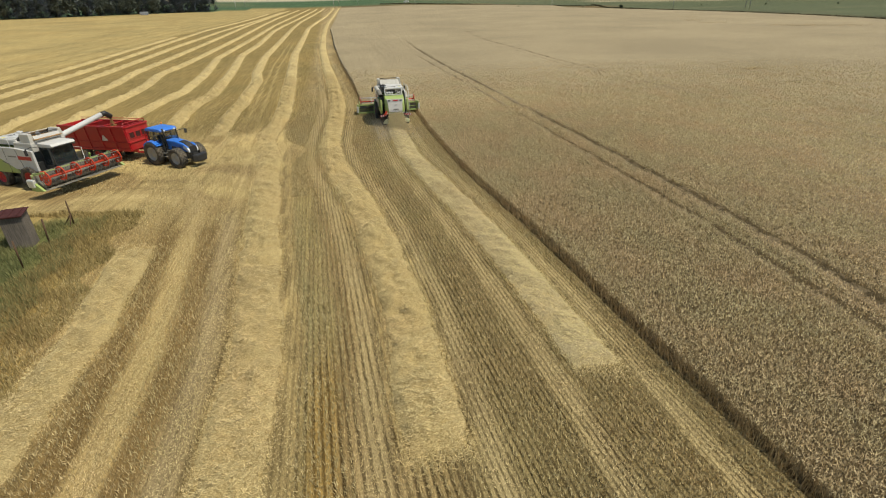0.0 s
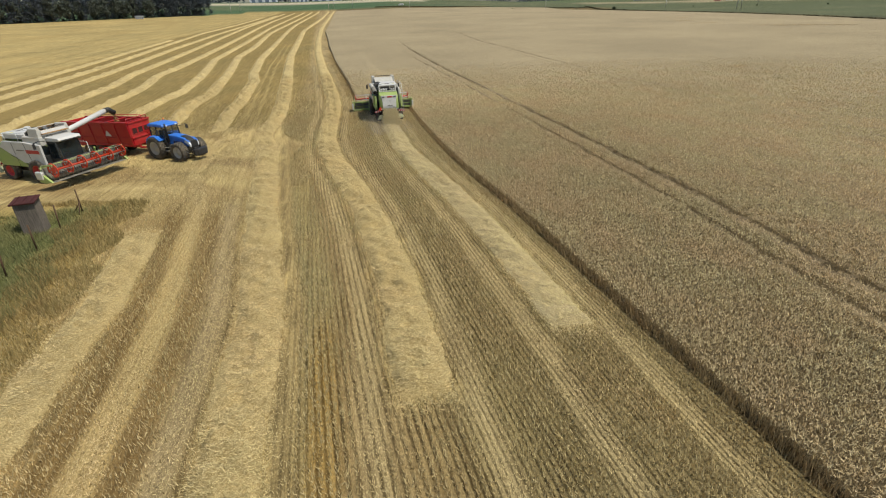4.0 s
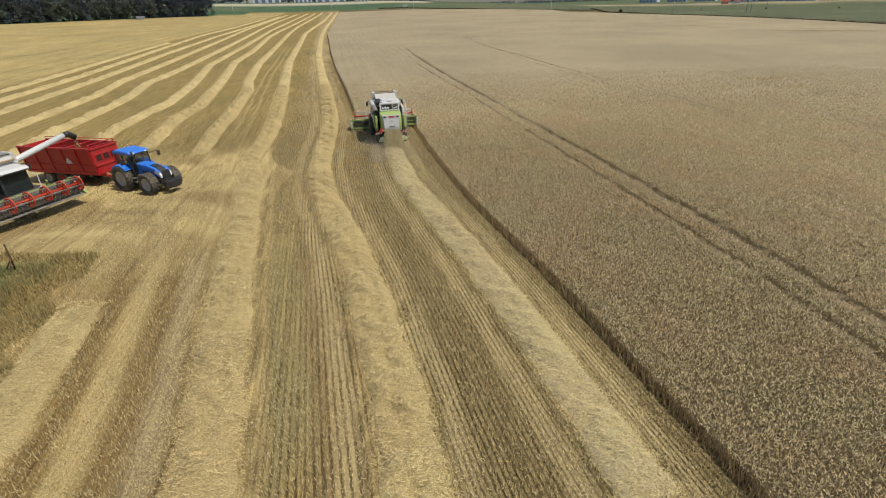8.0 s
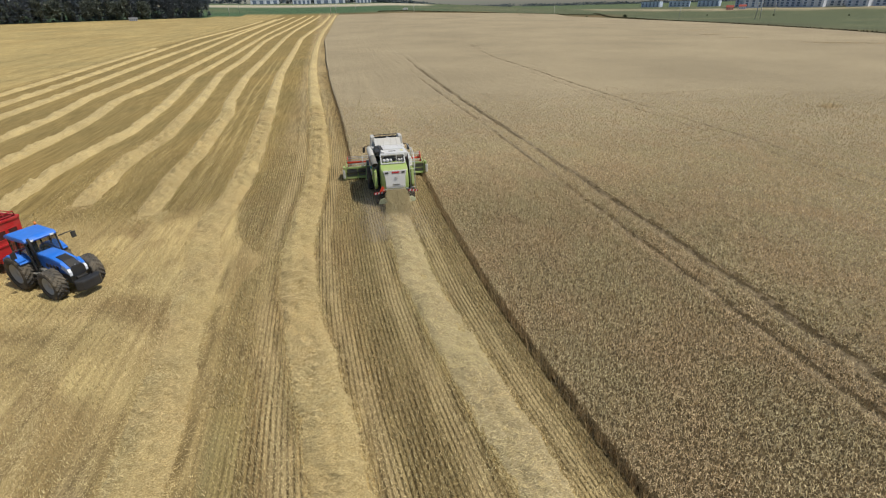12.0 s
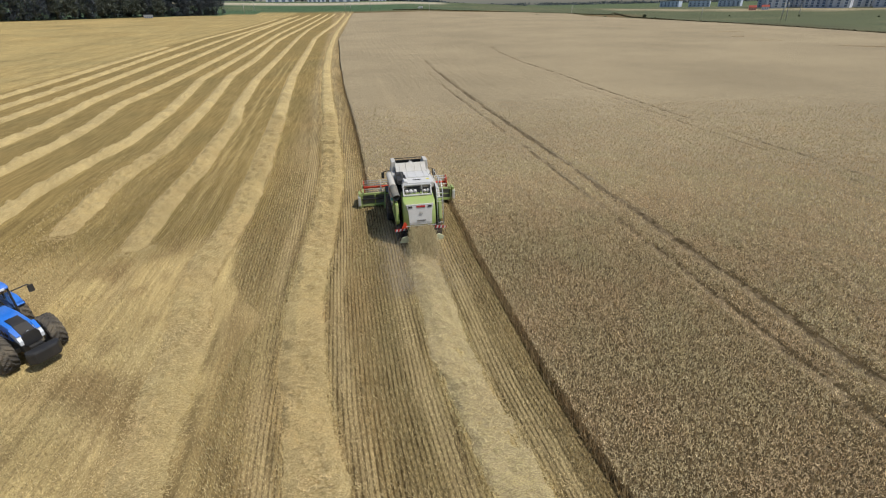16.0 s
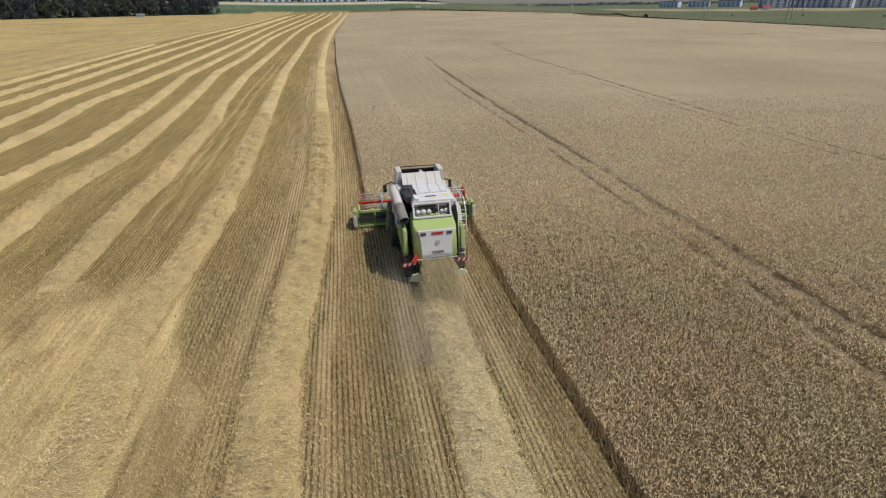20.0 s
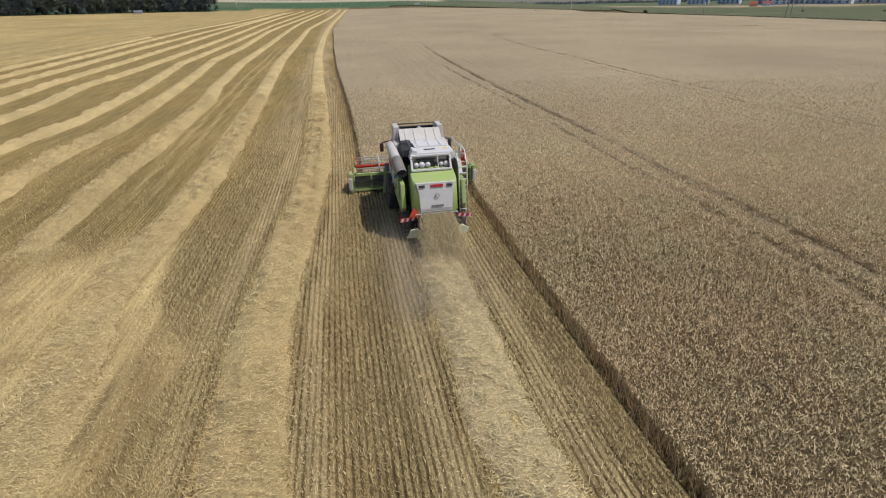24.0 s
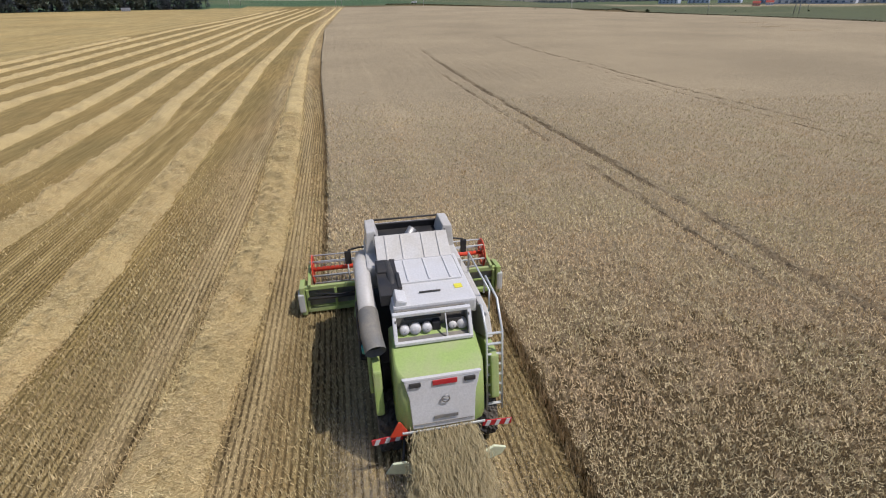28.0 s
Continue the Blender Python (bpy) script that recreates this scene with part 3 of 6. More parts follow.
def drill(x, y):
    """Sideways drift of the drill rows, which follow the curve of the passes."""
    return (EDGE_NEAR(np.minimum(y, 60)) - 9.2) * (0.25 + 0.75 * smooth(x, -4, 3)) * (1 - smooth(y, 45, 62))


def grid(xs, ys, height):
    gx, gy = np.meshgrid(xs, ys)
    gz = height(gx, gy)
    nx, ny = len(xs), len(ys)
    i = np.arange(nx * ny).reshape(ny, nx)
    f = np.stack([i[:-1, :-1], i[:-1, 1:], i[1:, 1:], i[1:, :-1]], -1).reshape(-1, 4)
    return gx, gy, np.stack([gx, gy, gz], -1).reshape(-1, 3), f


def steps(lo, a, b, hi, d, grow=1.16):
    """Even steps d from a to b, growing outwards to lo and hi."""
    mid = list(np.arange(a, b, d))
    out, s, v = [], d, b
    while v < hi:
        out.append(v)
        s *= grow
        v += s
    back, s, v = [], d, a
    while v > lo:
        s *= grow
        v -= s
        back.append(v)
    return np.array(back[::-1] + mid + out + [hi])


xs = np.unique(np.concatenate([steps(-2600, -66, -20, -20, 0.6, 1.14), steps(-20, -19.7, 14, 2600, 0.3, 1.14)]))
ys = steps(-900, 2, 82, 3600, 0.6, 1.05)
gx, gy, gv, gf = grid(xs, ys, land)
ground = raw("ground", gv, gf, M_GROUND)
tagged(ground, "harvested stubble field, brown soil and dry straw litter", "field", kind="structure")
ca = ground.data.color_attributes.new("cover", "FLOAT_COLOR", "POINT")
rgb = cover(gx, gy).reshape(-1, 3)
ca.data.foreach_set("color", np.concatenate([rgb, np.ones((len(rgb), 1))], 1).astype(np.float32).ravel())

at_row = ground.data.attributes.new("drill_row", "FLOAT", "POINT")
strength = (1 - 0.75 * (1 - smooth(gx, -3.4, -2.2)) * (1 - smooth(gy, 44, 54))) * (1 - smooth(gy, 30, 36) * (1 - smooth(gy, 54, 60)) * (1 - smooth(gx, -4, -1.5)) * smooth(np.abs(gx - GAP_LINE(gy)) - GAP_HALF(gy), -0.3, 0.2)) * (gx > -16) * (1 - smooth(gy, 110, 170)) * (1 - 0.7 * (1 - smooth(gx, -4, -1)) * smooth(gy, 66, 80))
at_row.data.foreach_set("value", ((gx - drill(gx, gy)) / 0.19 - 0.175).astype(np.float32).ravel())
at_on = ground.data.attributes.new("drill_on", "FLOAT", "POINT")
at_on.data.foreach_set("value", np.clip(strength, 0, 1).astype(np.float32).ravel())

# ---- loose stalks and blades ----


def blades(px, py, pz, length, width, azim, elev):
    """Flat slivers that start at p and run along azim and elev: quads."""
    d = np.stack([np.cos(azim) * np.cos(elev), np.sin(azim) * np.cos(elev), np.sin(elev)], -1) * length[:, None]
    tw = rng.normal(0, 0.55, len(px))
    s = np.stack([-np.sin(azim) * np.cos(tw), np.cos(azim) * np.cos(tw), np.sin(tw) * 0.8], -1) * (width / 2)[:, None]
    p = np.stack([px, py, pz], -1)
    v = np.stack([p - s, p + s, p + d + s * 0.6, p + d - s * 0.6], 1).reshape(-1, 3)
    return v, np.arange(len(px) * 4).reshape(-1, 4)


def spikes(px, py, pz, length, width, azim, elev):
    """Upright pointed slivers: triangles."""
    d = np.stack([np.cos(azim) * np.cos(elev), np.sin(azim) * np.cos(elev), np.sin(elev)], -1) * length[:, None]
    tw = azim + np.pi / 2 + rng.normal(0, 0.5, len(px))
    s = np.stack([np.cos(tw), np.sin(tw), np.zeros(len(px))], -1) * (width / 2)[:, None]
    p = np.stack([px, py, pz], -1)
    return np.stack([p - s, p + s, p + d], 1).reshape(-1, 3), np.arange(len(px) * 3).reshape(-1, 3)


# straw rows
ROW_LABEL = "loose golden straw windrow lying on stubble"
for name, line, y0, y1, half in ROW_LINES:
    yy = [y0]
    while yy[-1] < y1:
        yy.append(yy[-1] + max(0.22, (yy[-1] - 70) * 0.02))
    yy, us = np.array(yy), np.linspace(-1, 1, 15)
    U, Y = np.meshgrid(us, yy)
    wide = half * (1 + 0.16 * wob(Y * 0 + np.sign(U) * 3, Y, 0.55, half) + 0.10 * wob(np.sign(U) * 5, Y, 2.1, 2))
    X = line(Y) + U * wide
    ends = smooth(Y, y0 - 0.2, y0 + (4 if y0 > 50 else 0.8)) * (1 - smooth(Y, y1 - 0.8, y1))
    tall = 0.24 if name == "new" else 0.33 + 0.15 * smooth(Y, 55, 75)
    if name == "w2":
        ends = ends * (1 - 0.3 * smooth(Y, 33, 38) * (1 - smooth(Y, 55, 60)))

    def heap(X, Y, U, tall, ends):
        return land(X, Y) - 0.03 + tall * ends * np.clip(1 - np.abs(U) ** 2.6, 0, 1) ** 0.8 * (0.85 + 0.3 * wob(X, Y, 0.5, 3) + 0.3 * wob(X, Y, 1.0, 6) * (1 - smooth(Y, 120, 200)) + (0.45 * wob(X, Y, 1.6, 1) + 0.35 * wob(X, Y, 4.3, 2) + 0.22 * wob(X, Y, 8.7, 5)) * (1 - smooth(Y, 70, 110)))
    Z = heap(X, Y, U, tall, ends)
    nx, ny = len(us), len(yy)
    i = np.arange(nx * ny).reshape(ny, nx)
    f = np.stack([i[:-1, :-1], i[:-1, 1:], i[1:, 1:], i[1:, :-1]], -1).reshape(-1, 4)
    row = raw("straw_windrow", np.stack([X, Y, Z], -1).reshape(-1, 3), f, M_FRESH if name == "new" else M_STRAW)
    row.data.polygons.foreach_set("use_smooth", np.ones(len(f), bool))
    tagged(row, ROW_LABEL if name != "new" else "fresh pale straw windrow behind the harvester", "straw row", "straw windrows", "stuff")
    near0, near1 = max(y0, 3), min(y1, 100)
    if near1 > near0 and name in ("w1", "w2", "w3", "w4", "wl", "new"):
        n = int((near1 - near0) * half * 2 * (420 if name in ("w1", "w2", "new", "wl") else 260))
        sy = near0 + (near1 - near0) * rng.random(n) ** 1.15
        sy = sy - np.abs(rng.normal(0, 0.45, n)) * (sy < near0 + 1.2)
        u = np.where(rng.random(n) < 0.8, rng.uniform(-1.08, 1.08, n), rng.normal(0, 0.85, n))
        sx = line(sy) + u * half
        flat = 1 - 0.3 * smooth(sy, 33, 38) * (1 - smooth(sy, 55, 60)) if name == "w2" else 1.0
        sz = np.maximum(land(sx, sy), heap(sx, sy, u, 0.24 if name == "new" else 0.33 + 0.15 * smooth(sy, 55, 75), flat * smooth(sy, y0 - 0.2, y0 + (4 if y0 > 50 else 0.8)))) + rng.uniform(0.0, 0.06, n)
        az = rng.normal(0, 0.8, n) + np.pi * rng.integers(0, 2, n)
        v, f = spikes(sx, sy, sz, rng.uniform(0.10, 0.25, n), rng.uniform(0.013, 0.024, n) * (1 + np.clip(sy - 60, 0, 60) / 80), az, rng.normal(0.08, 0.22, n))
        tagged(raw("straw", v, f, M_FRESH_BIT if name == "new" else M_STRAW_BIT, row), kind="stuff")



def pressed(x, y):
    """Wheel tracks and chaff strips where the stubble lies flat."""
    n_c, w1c, w2c = CENTRE["new"](y), CENTRE["w1"](y), CENTRE["w2"](y)
    side = SIDE_STRIP(y)
    return np.minimum.reduce([np.abs(x - n_c + 1.75), np.abs(x - n_c - 1.55), np.abs(x - w1c - 1.6), np.abs(x - w1c + 1.9), np.abs(x - w2c + 1.8), np.abs(x - w2c - 1.4) + 0.15, np.abs(x - side)]) + 0.12 * wob(x, y, 0.8, 3) < 0.45


# stubble in drill rows 0.19 m apart
vs, fs, base = [], [], 0
for k in range(-118, 60):
    x0 = k * 0.19
    for ya, yb, gap in ((3, 36, 0.0135), (36, 62, 0.018), (62, 84, 0.055), (84, 120, 0.19)):
        n = int((yb - ya) / gap)
        y = ya + (yb - ya) * rng.random(n)
        x = x0 + drill(x0, y) + rng.normal(0, 0.042, n) + 0.03 * wob(x0 * 5, y, 1.5, 4)
        x = x + rng.normal(0, 0.16, n) * ((x < -2.6) & (y < 46))
        keep = ~in_crop(x + 0.3, y) & ((x > -14.5) | (y > 40)) & ((y < 68) | (x > -3) | (rng.random(n) < 0.8 * (1 - smooth(y, 68, 90))))
        keep &= (rng.random(n) > np.where((x < -2.6) & (y < 54), 0.45 + 0.35 * smooth(y, 22, 33) * (1 - smooth(y, 56, 62)), 0)) | ((np.abs(x - GAP_LINE(y)) < GAP_HALF(y)) & (y > 34))
        keep &= ~(pressed(x, y) & (rng.random(n) < 0.8))
        keep &= (x > -6.2) | (y < 52) | (rng.random(n) < 0.3)
        for nm, line, y0, y1, half in ROW_LINES:
            keep &= ~((np.abs(x - line(y)) < half * 0.9) & (y > y0) & (y < y1))
        x, y = x[keep], y[keep]
        n = len(x)
        if not n:
            continue
        v, f = spikes(x, y, land(x, y) - 0.01, rng.uniform(0.10, 0.20, n), rng.uniform(0.022, 0.04, n) * (1 if ya < 60 else 1.5), rng.uniform(0, 6.28, n), rng.uniform(0.85, 1.5, n))
        vs.append(v)
        fs.append(f + base)
        base += len(v)
tagged(raw("stubble", np.concatenate(vs), np.concatenate(fs), M_STUBBLE), "short dry cut stubble standing in drill rows", "stubble", kind="stuff")

# straw litter between the rows and on the headland
n = 230000
x, y = rng.uniform(-20, 10.5, n), 3 + 80 * rng.random(n) ** 1.2
k = 60000
y[:k] = rng.uniform(4, 58, k)
lanes = np.stack([CENTRE["new"](y[:k]) - 1.75, CENTRE["new"](y[:k]) + 1.55, CENTRE["w1"](y[:k]) + 1.6, CENTRE["w1"](y[:k]) - 1.9, CENTRE["w2"](y[:k]) - 1.8, SIDE_STRIP(y[:k]), SIDE_STRIP(y[:k]) + 0.3])
pick = rng.integers(0, 7, k)
pick[(pick < 2) & (rng.random(k) < 0.6)] = 6
pick[(pick == 2) & (rng.random(k) < 0.5)] = 5
x[:k] = lanes[pick, np.arange(k)] + rng.normal(0, 0.3, k)
track = pressed(x, y)
area = (y > 30) & (y < 62) & (x < -2)
worn = (wob(x, y, 0.3, 5) > 0.3) | (np.abs(np.abs(np.hypot(x + 19, y - 28) - 0.5 * wob(x, y, 0.2, 14) - 15.9) - 1.4) < 0.4)
area &= ~worn | (rng.random(n) < 0.2)
area &= (y < 54) | (rng.random(n) < 0.15)
area |= (np.hypot((x + 8.4) / 4.6, (y - 50.5) / 7.5) + 0.22 * wob(x, y, 0.5, 9) < 0.95) & (wob(x * 1.4, y * 0.7, 0.9, 4) < 0.5)
area &= (np.abs(x - GAP_LINE(y)) > GAP_HALF(y)) | (rng.random(n) < 0.08)
dark_lane = (y < 34) & (np.abs(np.abs(x - SIDE_STRIP(y)) - 1.12) < 0.5)
keep = ~in_crop(x, y) & (track | area | (rng.random(n) < np.where(((y > 40) & (x < -2.5)) | dark_lane, 0.04, 0.25))) & ((x > -15) | (y > 36))
x, y = x[keep], y[keep]
n = len(x)
v, f = spikes(x, y, land(x, y) + rng.uniform(0.0, 0.09, n), rng.uniform(0.05, 0.15, n), rng.uniform(0.010, 0.02, n) * (1 + np.clip(y - 60, 0, 60) / 80), rng.normal(np.pi / 2, 0.7, n), rng.normal(0.05, 0.15, n))
tagged(raw("straw_litter", v, f, M_STRAW_BIT), "scattered loose straw pressed flat on the stubble", "straw", kind="stuff")

# ---- standing crop ----
TRAMS = [(along([(-30, 21.3), (13, 21.6), (25, 22.2), (66, 22.3), (97, 22.3), (146, 22.6), (183, 23.8), (238, 31.9)]), 0.25, 190), (along([(-30, 19.2), (13, 19.6), (25, 20.1), (66, 20.4), (97, 20.3), (131, 20.0), (161, 21.6), (200, 23.9), (224, 27.6)]), 0.15, 170),
         (along([(-30, 46), (56, 45.8), (80, 46.0), (133, 47.3), (155, 46.7), (180, 48.5), (206, 51.8), (246, 56.7)]), 0.15, 246), (along([(-30, 44), (56, 43.8), (80, 43.8), (133, 45.3), (155, 44.8), (180, 46.5), (206, 49.8), (246, 54.7)]), 0.07, 150)]


def tram(x, y):
    d = np.zeros(np.shape(x))
    for line, half, stop in TRAMS:
        d = np.maximum(d, (1 - smooth(y, stop - 70, stop)) * np.clip(0.62 + 0.35 * wob(x * 0, y, 0.13, half * 9) + 0.4 * wob(x * 0.5, y, 0.9, half), 0, 1) * (1 - smooth(np.abs(x - line(y) - 0.12 * wob(x * 0, y, 0.5, half)), half * 0.6, half * 1.7)))
    return d


CROP = 0.62
crop = empty("wheat_field", "ripe standing wheat, dull tan ears, uncut", "wheat", kind="stuff")


def off_path(x, y):
    """Distance from the freshly cut strip."""
    return np.hypot((x - 5) * 0.8, np.clip(np.abs(y - 28) - 18, 0, None) * 1.5)


def canopy(edge, y0, y1, name):
    us = np.unique(np.concatenate([np.arange(0, 8, 0.3), np.arange(8, 24, 0.2), np.arange(24, 50, 0.2), 50 * 1.09 ** np.arange(0, 19)]))
    yy = [y0]
    while yy[-1] < y1:
        yy.append(min(y1, yy[-1] + max(0.4, (yy[-1] - 60) * 0.018)))
    U, Y = np.meshgrid(us, np.array(yy))
    X = np.minimum(edge(Y) + U + (0.07 * wob(U * 0, Y, 2.5, 3)) * (U < 1), right_edge(Y))
    Y = np.minimum(Y, FIELD_END(X))
    Z = land(X, Y) + CROP * (0.42 + 0.50 * smooth(off_path(X, Y), 9, 48)) + 0.05 * wob(X, Y, 0.35, 2) + 0.06 * wob(X, Y, 1.9, 1) - (0.10 + 0.22 * smooth(off_path(X, Y), 9, 48)) * tram(X, Y)
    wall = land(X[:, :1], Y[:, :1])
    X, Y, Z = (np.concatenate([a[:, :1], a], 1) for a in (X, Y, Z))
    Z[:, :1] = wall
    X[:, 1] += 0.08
    ny, nx = X.shape
    i = np.arange(nx * ny).reshape(ny, nx)
    f = np.stack([i[:-1, :-1], i[:-1, 1:], i[1:, 1:], i[1:, :-1]], -1).reshape(-1, 4)
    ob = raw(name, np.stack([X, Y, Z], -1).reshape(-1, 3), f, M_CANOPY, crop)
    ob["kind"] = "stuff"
    ob.data.materials.append(M_UNDERSHADE)
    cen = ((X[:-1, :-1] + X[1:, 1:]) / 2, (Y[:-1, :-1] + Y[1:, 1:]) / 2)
    ob.data.materials.append(M_TRAM_HALFSHADE)
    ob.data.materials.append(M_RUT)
    # towards the cut strip gap shade is painted in by darker materials
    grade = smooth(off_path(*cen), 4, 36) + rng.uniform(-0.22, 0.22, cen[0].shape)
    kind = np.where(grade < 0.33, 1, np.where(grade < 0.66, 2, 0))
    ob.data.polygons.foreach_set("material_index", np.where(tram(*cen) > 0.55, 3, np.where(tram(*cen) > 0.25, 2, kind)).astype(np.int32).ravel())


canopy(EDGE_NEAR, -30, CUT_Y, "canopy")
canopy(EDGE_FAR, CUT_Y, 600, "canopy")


def scatter_crop():
    """Ears cell by cell: fine and dense beside the cut strip, coarser and sparser farther off."""
    cells = [(a, b) for a in range(-4, 116, 8) for b in range(-10, 206, 8)]
    xs_, ys_, size_ = [], [], []
    for a, b in cells:
        d = float(off_path(np.array(a + 4.0), np.array(b + 4.0)))
        if d > 100:
            continue
        size = 1 + d / 48
        n = int(64 * (430 if d < 16 else 420) / size ** 1.95 * (1 - float(smooth(d, 30, 95))))
        x, y = a + 8 * rng.random(n), b + 8 * rng.random(n)
        keep = in_crop(x, y) & (tram(x, y) < 0.2)
        xs_.append(x[keep])
        ys_.append(y[keep])
        size_.append(np.full(int(keep.sum()), size))
    x, y, size = (np.concatenate(v) for v in (xs_, ys_, size_))
    n = len(x)
    top = land(x, y) + CROP * rng.uniform(0.70, 1.08, n) + 0.05 * wob(x, y, 0.35, 2)
    az = rng.uniform(0, 6.28, n)
    for name, mat_, q in (("ears", M_EAR, size < 1.75), ("far_ears", M_EAR_FAR, size >= 1.75)):
        k = int(q.sum())
        v1, f1 = spikes(x[q], y[q], top[q] - 0.03, rng.uniform(0.08, 0.13, k) * size[q] ** 0.8, rng.uniform(0.021, 0.033, k) * size[q], az[q], rng.normal(0.9, 0.42, k))
        tagged(raw(name, v1, f1, mat_, crop), kind="stuff")
    k = (rng.random(n) < 0.2) & (size < 1.5)
    x, y, top, az = x[k], y[k], top[k], az[k]
    n = len(x)
    v2, f2 = spikes(x, y, top - 0.40, np.full(n, 0.42), rng.uniform(0.018, 0.032, n), az, rng.uniform(1.2, 1.55, n))
    tagged(raw("stalks", v2, f2, M_STALK, crop), kind="stuff")


scatter_crop()

# stalks along the cut edges
vs, fs, base = [], [], 0
for edge, ya, yb, dens in ((EDGE_NEAR, -5, CUT_Y, 170), (EDGE_FAR, CUT_Y, 150, 80)):
    n = int((yb - ya) * dens)
    y = rng.uniform(ya, yb, n)
    x = edge(y) + rng.normal(0.02, 0.12, n)
    v, f = spikes(x, y, land(x, y), rng.uniform(0.35, 0.62, n), rng.uniform(0.02, 0.04, n), rng.uniform(0, 6.28, n), rng.normal(1.35, 0.2, n))
    vs.append(v)
    fs.append(f + base)
    base += len(v)
tagged(raw("edge_stalks", np.concatenate(vs), np.concatenate(fs), M_STALK, crop), kind="stuff")

# flattened wheat: small dark gaps in the far crop
px, py = [], []
for cx, cy, dx, dy, wide, cnt in ((69.5, 75.5, 1.6, 0.5, 0.4, 260), (157, 211, 4.5, 0.5, 0.9, 260), (164.5, 156, 11.0, -9.0, 1.2, 700), (172, 238, 5, -1, 1.1, 260), (150, 190, 5, -1, 0.8, 200)):
    a = rng.uniform(-1, 1, cnt)
    px.append(cx + dx * a + rng.normal(0, wide * 1.1, cnt))
    py.append(cy + dy * a + rng.normal(0, wide * 1.3, cnt))
px, py = np.concatenate(px), np.concatenate(py)
n = len(px)
v, f = spikes(px, py, land(px, py) + CROP * 0.93, rng.uniform(0.3, 0.7, n), rng.uniform(0.15, 0.35, n), rng.uniform(0, 6.28, n), rng.uniform(0.0, 0.35, n))
tagged(raw("flattened_wheat", v, f, M_STALK, crop), kind="stuff")

# ---- machines ----


def rounded_hood():
    """The rear hood: a box with rounded rear corners, a sloping top and a tucked-in foot."""
    plan = [(-1.04, -3.35), (-1.04, -4.45), (-1.0, -4.66), (-0.9, -4.8), (-0.72, -4.86), (0.72, -4.86), (0.9, -4.8), (1.0, -4.66), (1.04, -4.45), (1.04, -3.35)]
    bm = bmesh.new()
    levels = ((1.44, 0.97, 0.05), (1.52, 1.02, 0.09), (2.2, 1.01, 0.05), (None, 0.985, 0.0), (None, 0.93, -0.06))
    rings = []
    for k, (z, grow, back) in enumerate(levels):
        ring = []
        for x, y in plan:
            yy = y - back * (y < -3.5)
            top = 3.3 - 0.30 * (-3.35 - yy) - (0.06 if k == 3 else 0.0)
            ring.append(bm.verts.new((x * grow, yy, top if z is None else z)))
        rings.append(ring)
    n = len(plan)
    for a, b in zip(rings, rings[1:]):
        for i in range(n):
            bm.faces.new((a[i], a[(i + 1) % n], b[(i + 1) % n], b[i])).smooth = True
    bm.faces.new(rings[0][::-1])
    bm.faces.new(rings[-1])
    bmesh.ops.recalc_face_normals(bm, faces=bm.faces[:])
    return bm


